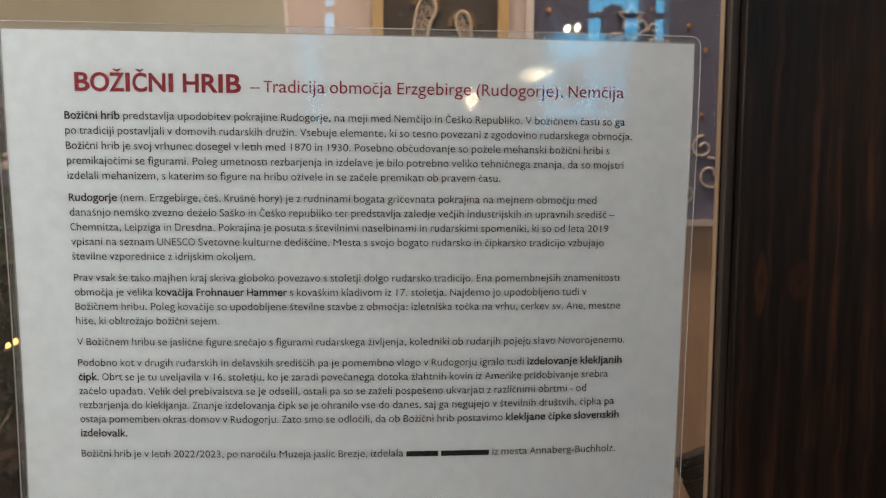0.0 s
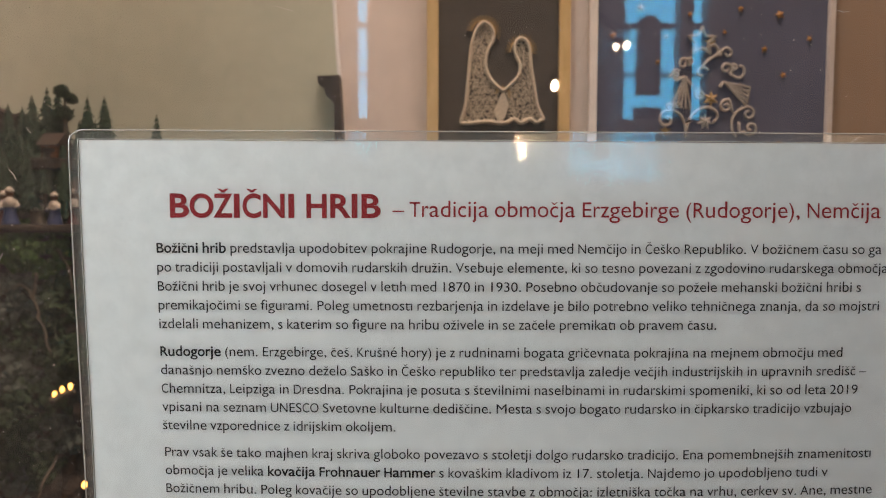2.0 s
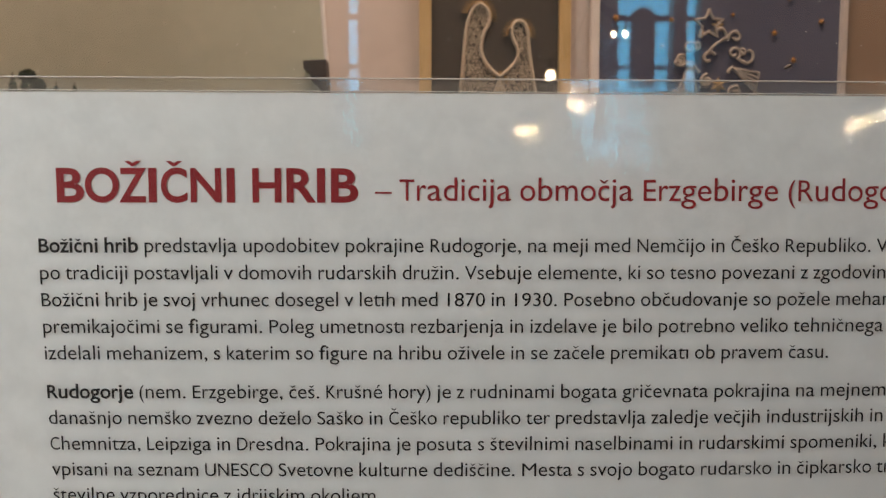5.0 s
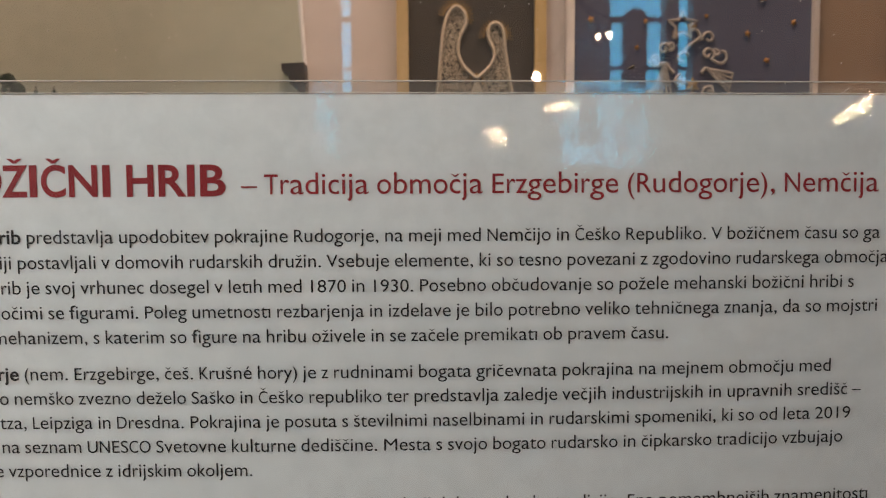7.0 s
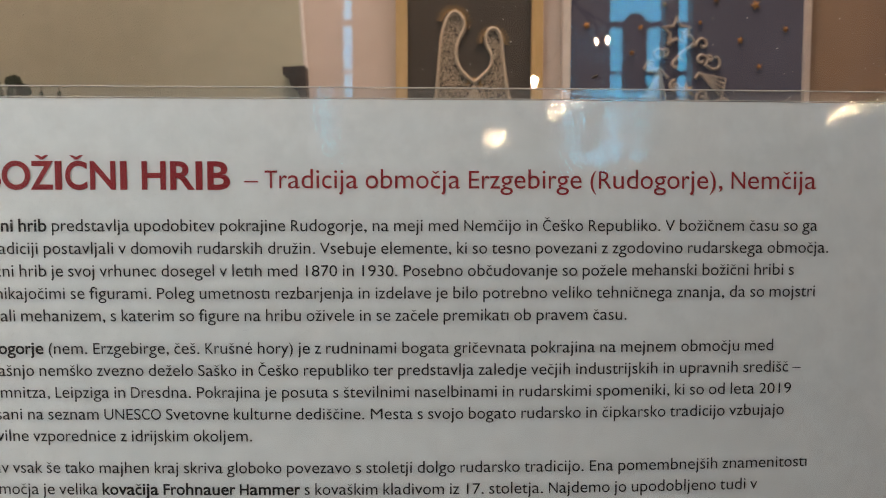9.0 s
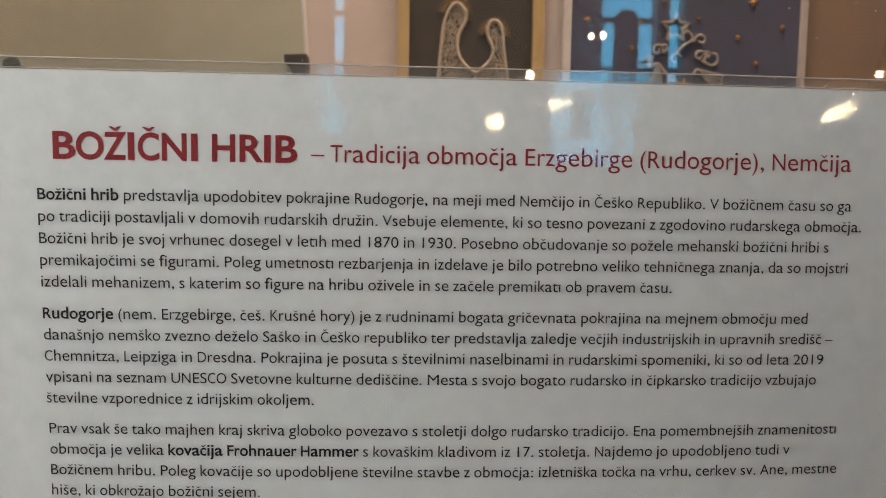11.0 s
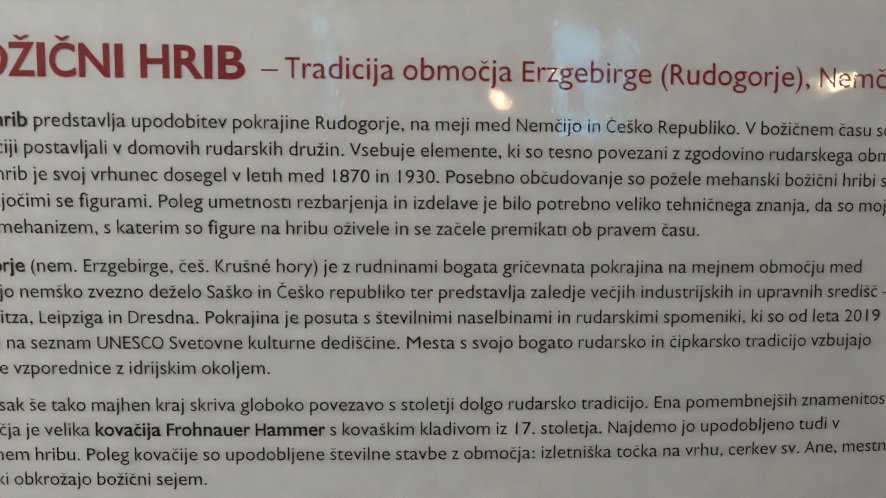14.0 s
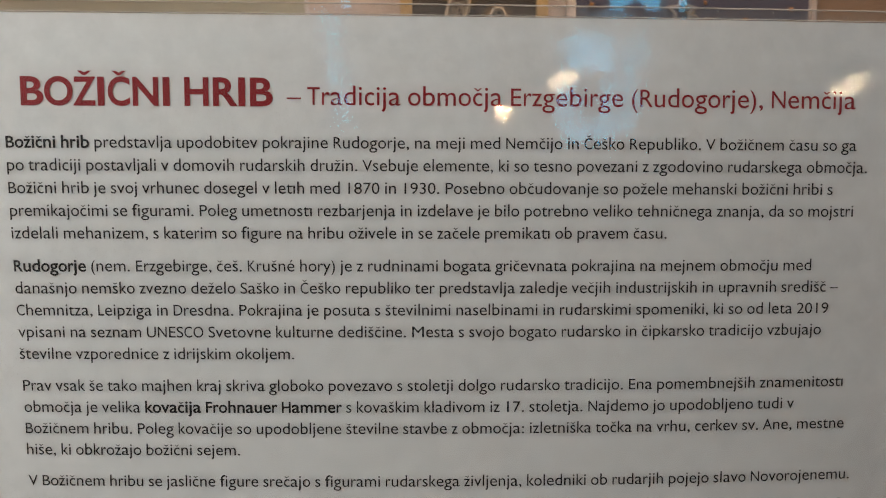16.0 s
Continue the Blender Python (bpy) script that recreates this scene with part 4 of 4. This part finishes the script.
for pts in ([(-0.685, -0.03), (-0.69, -0.075), (-0.668, -0.12), (-0.655, -0.16)], [(-0.69, -0.075), (-0.71, -0.05), (-0.73, -0.06)], [(-0.655, 0.01), (-0.64, -0.03), (-0.63, -0.06)],
            [(-0.66, -0.33), (-0.668, -0.37), (-0.675, -0.42)]):
    part("twig", tube([(p.x, hill_y(p.x, p.y) - 0.02, Z0 + p.y) for p in smooth_line(pts, 5)], 0.0027, 6, taper=0.5), BARK, hill, "bent bare twig", smooth=True)


def fir(x, z, y, height, seed):
    q = random.Random(seed)
    tree = thing("fir_tree", "small dark green model fir on the hill", "fir tree", "firs on the hill", at=(x, y, Z0 + z))
    part("trunk", lathe([(0.004, -0.03), (0.003, height * 0.5), (0.001, height)], (0, 0, 0), 6), BARK, tree)
    bm = bmesh.new()
    layers = 15
    for k in range(layers):
        s = k / (layers - 1)
        r, z0 = height * 0.20 * (1 - s) ** 0.8 + 0.004, height * (0.06 + 0.86 * s)
        n = 15
        for j in range(n):
            a = 2 * math.pi * (j + q.random()) / n
            ln = r * q.uniform(0.65, 1.15)
            d, t = Vector((math.cos(a), math.sin(a), 0)), Vector((-math.sin(a), math.cos(a), 0))
            droop = q.uniform(0.15, 0.6)
            w = ln * 0.24 + 0.0012
            a0, b0 = Vector((0, 0, z0 + height * 0.05)), d * ln + Vector((0, 0, z0 - ln * droop))
            m0 = (a0 + b0) / 2
            v = [bm.verts.new(p) for p in (a0, m0 + t * w, b0, m0 - t * w, m0 + Vector((0, 0, w)))]
            for f in ((0, 1, 4), (1, 2, 4), (2, 3, 4), (3, 0, 4), (0, 3, 2, 1)):
                bm.faces.new([v[i] for i in f])
    part("needles", bm, FIR, tree)


for k, (x, z, y, h) in enumerate(((-0.754, 0.155, 0.905, 0.12), (-0.775, 0.14, 0.91, 0.115), (-0.724, 0.14, 0.90, 0.148), (-0.711, 0.13, 0.91, 0.158), (-0.738, 0.12, 0.89, 0.12), (-0.697, 0.11, 0.90, 0.135), (-0.668, 0.11, 0.90, 0.12),
                                  (-0.656, 0.12, 0.905, 0.153), (-0.641, 0.10, 0.90, 0.13), (-0.626, 0.12, 0.905, 0.153), (-0.61, 0.09, 0.90, 0.12), (-0.585, 0.08, 0.91, 0.12), (-0.56, 0.07, 0.92, 0.12), (-0.539, 0.09, 0.915, 0.153),
                                  (-0.515, 0.07, 0.92, 0.13), (-0.80, 0.15, 0.91, 0.11), (-0.72, 0.075, 0.845, 0.085), (-0.665, 0.065, 0.845, 0.09), (-0.63, 0.05, 0.85, 0.09), (-0.77, 0.07, 0.85, 0.10), (-0.70, 0.10, 0.85, 0.075), (-0.735, 0.10, 0.86, 0.09), (-0.675, 0.115, 0.86, 0.07), (-0.755, 0.12, 0.87, 0.085))):
    fir(x, z, y, h, 30 + k)

leafy = thing("leafy_tree", "small round-headed model tree among the firs", "tree", at=(-0.684, 0.885, Z0 + 0.15))
part("trunk", lathe([(0.005, -0.03), (0.004, 0.06), (0.002, 0.12)], (0, 0, 0), 7), BARK, leafy)
bm = bmesh.new()
for _ in range(420):
    a, e, d = rnd.uniform(0, 6.283), rnd.uniform(-1, 1), rnd.random() ** 0.4
    lobe = ((-0.005, 0.128, 0.012), (0.011, 0.115, 0.010), (-0.001, 0.090, 0.016))[rnd.randrange(3)]
    c = math.sqrt(1 - e * e) * d * lobe[2]
    at = Vector((lobe[0] + c * math.cos(a), c * math.sin(a), lobe[1] + e * d * lobe[2] * 0.9))
    m = Matrix.Translation(at) @ Euler((rnd.uniform(0, 6), rnd.uniform(0, 6), 0)).to_matrix().to_4x4() @ Matrix.Diagonal((0.0036, 0.0022, 0.0012, 1))
    bmesh.ops.create_icosphere(bm, subdivisions=1, radius=1, matrix=m)
part("crown", bm, DARK_MOSS, leafy, "dark green leafy crown")

def model_house(x, y, z, wide, tall, label):
    """A cottage with plinth, door, windows and a gabled roof."""
    house = thing("model_house", label, "model house", "houses on the hill", at=(x, y, Z0 + z))
    part("wall", box(-wide, wide, -0.02, 0.02, 0, tall, 0.001), HOUSE, house)
    for k in (-0.55, 0.0, 0.55):
        part("window" if k else "door", box(wide * k - 0.004, wide * k + 0.004, -0.0215, -0.0201, tall * (0.4 if k else 0.02), tall * 0.75), DARK_WOOD, house)
    bm = bmesh.new()
    w, t = wide + 0.005, tall - 0.001
    v = [bm.verts.new(p) for p in ((-w, -0.026, t), (w, -0.026, t), (w, 0.026, t), (-w, 0.026, t), (-w, 0, t + 0.023), (w, 0, t + 0.023))]
    for f in ((0, 1, 5, 4), (2, 3, 4, 5), (0, 4, 3), (1, 2, 5), (0, 3, 2, 1)):
        bm.faces.new([v[i] for i in f])
    part("roof", bm, DARK_WOOD, house)
    part("terrace", box(x - wide - 0.012, x + wide + 0.012, y - 0.028, 0.95, Z0 + z - 0.02, Z0 + z - 0.0002, 0.003), ROCK, hill, "small rock terrace under a house")


model_house(-0.632, 0.865, 0.075, 0.03, 0.03, "small brown-orange model house among the firs")
model_house(-0.692, 0.868, 0.160, 0.013, 0.022, "small orange model house below the firs")


def figurine(x, z, y, h, body, label, turn=0.0):
    """A small turned and painted figure with a white shirt and cap, one plain mesh."""
    profile = [(0.22, 0), (0.21, 0.05), (0.15, 0.3), (0.13, 0.46), (0.15, 0.5), (0.16, 0.62), (0.09, 0.7), (0.06, 0.73), (0.09, 0.78), (0.10, 0.86), (0.12, 0.88), (0.09, 0.95), (0.03, 1.0)]
    bm = lathe([(r * h, q * h) for r, q in profile], (0, 0, 0), 14)
    tube([(-0.13 * h, 0, 0.62 * h), (-0.22 * h, -0.04 * h, 0.48 * h), (-0.14 * h, -0.16 * h, 0.42 * h)], 0.045 * h, 6, bm)
    tube([(0.13 * h, 0, 0.62 * h), (0.22 * h, -0.04 * h, 0.48 * h), (0.13 * h, -0.18 * h, 0.45 * h)], 0.045 * h, 6, bm)
    fig = part("figurine", bm, body, None, smooth=True)
    fig.data.materials.append(FIG_WHITE)
    fig.data.materials.append(HOUSE)
    for f in fig.data.polygons:
        f.material_index = 2 if 0.72 < f.center.z / h < 0.86 else 1 if f.center.z > 0.47 * h else 0
    fig.matrix_world = pose(x, y, Z0 + z, 0, 0, turn)
    tagged(fig, label, "figurine", "figures on the hill")


figurine(-0.737, 0.048, 0.815, 0.062, FIG_BLUE, "blue and white painted wooden figurine on the hill", 20)
figurine(-0.667, 0.048, 0.82, 0.054, FIG_BLUE, "blue and white painted wooden figurine on the hill", -15)
figurine(-0.695, 0.048, 0.87, 0.06, DARK_WOOD, "dark wooden figurine with a pale top on the hill", 0)
figurine(-0.757, 0.048, 0.83, 0.056, FIG_RED, "red and white painted wooden figurine on the hill", 40)
figurine(-0.648, 0.048, 0.845, 0.06, FIG_RED, "red painted wooden figurine with a pale cap on the hill", -30)
figurine(-0.712, 0.048, 0.85, 0.05, BARK, "brown wooden figurine with a pale cap on the hill", 10)
ledge = part("ledge", box(-0.80, -0.62, 0.79, 0.93, Z0 + 0.035, Z0 + 0.048, 0.004), ROCK, hill, "flat ledge under the figures")

arch = thing("lamp_arch", "small carved bracket with glowing warm bulbs", "light arch")
part("rail", tube([(-0.632, 0.74, Z0 - 0.222), (-0.6144, 0.74, Z0 - 0.2135), (-0.596, 0.74, Z0 - 0.207)], 0.004, 8), BARK, arch)
for x, z in ((-0.6263, -0.2127), (-0.6144, -0.2055), (-0.6016, -0.1999)):
    part("bulb", lathe([(0.0015, -0.0055), (0.003, -0.0025), (0.0033, 0), (0.0025, 0.003), (0.0008, 0.005)], (x, 0.74, Z0 + z), 10), BULB, arch, smooth=True)
low_lamp = thing("low_lamp", "single glowing warm bulb low on the hill", "light")
part("socket", lathe([(0.006, -0.03), (0.006, -0.006), (0.004, -0.005)], (-0.5842, 0.74, Z0 - 0.3557), 10), BLACK, low_lamp)
part("bulb", lathe([(0.0015, -0.006), (0.0038, -0.0025), (0.0042, 0), (0.003, 0.0035), (0.0008, 0.006)], (-0.5842, 0.74, Z0 - 0.3557), 10), BULB, low_lamp, smooth=True)

# black spotlight in the corner of the case
spot = thing("spotlight", "black ribbed cylinder spotlight inside the case corner", "spotlight")
m = Matrix.Translation((0.184, 0.055, Z0 - 0.118)) @ Euler((radians(-24), radians(-22), 0)).to_matrix().to_4x4()
bm = lathe([(0.013, 0.0), (0.0148, -0.001), (0.015, -0.004), (0.014, -0.0045), (0.014, -0.006), (0.015, -0.0065), (0.015, -0.010), (0.014, -0.0105), (0.014, -0.012), (0.015, -0.0125), (0.015, -0.05), (0.012, -0.055)], (0, 0, 0), 24)
bmesh.ops.transform(bm, matrix=m, verts=bm.verts)
part("housing", bm, BLACK, spot, smooth=False)
part("stem", tube([(0.194, 0.055, Z0 - 0.165), (0.197, 0.055, Z0 - 0.5), (0.197, 0.055, Z0 - 0.855)], 0.005, 8), BLACK, spot)
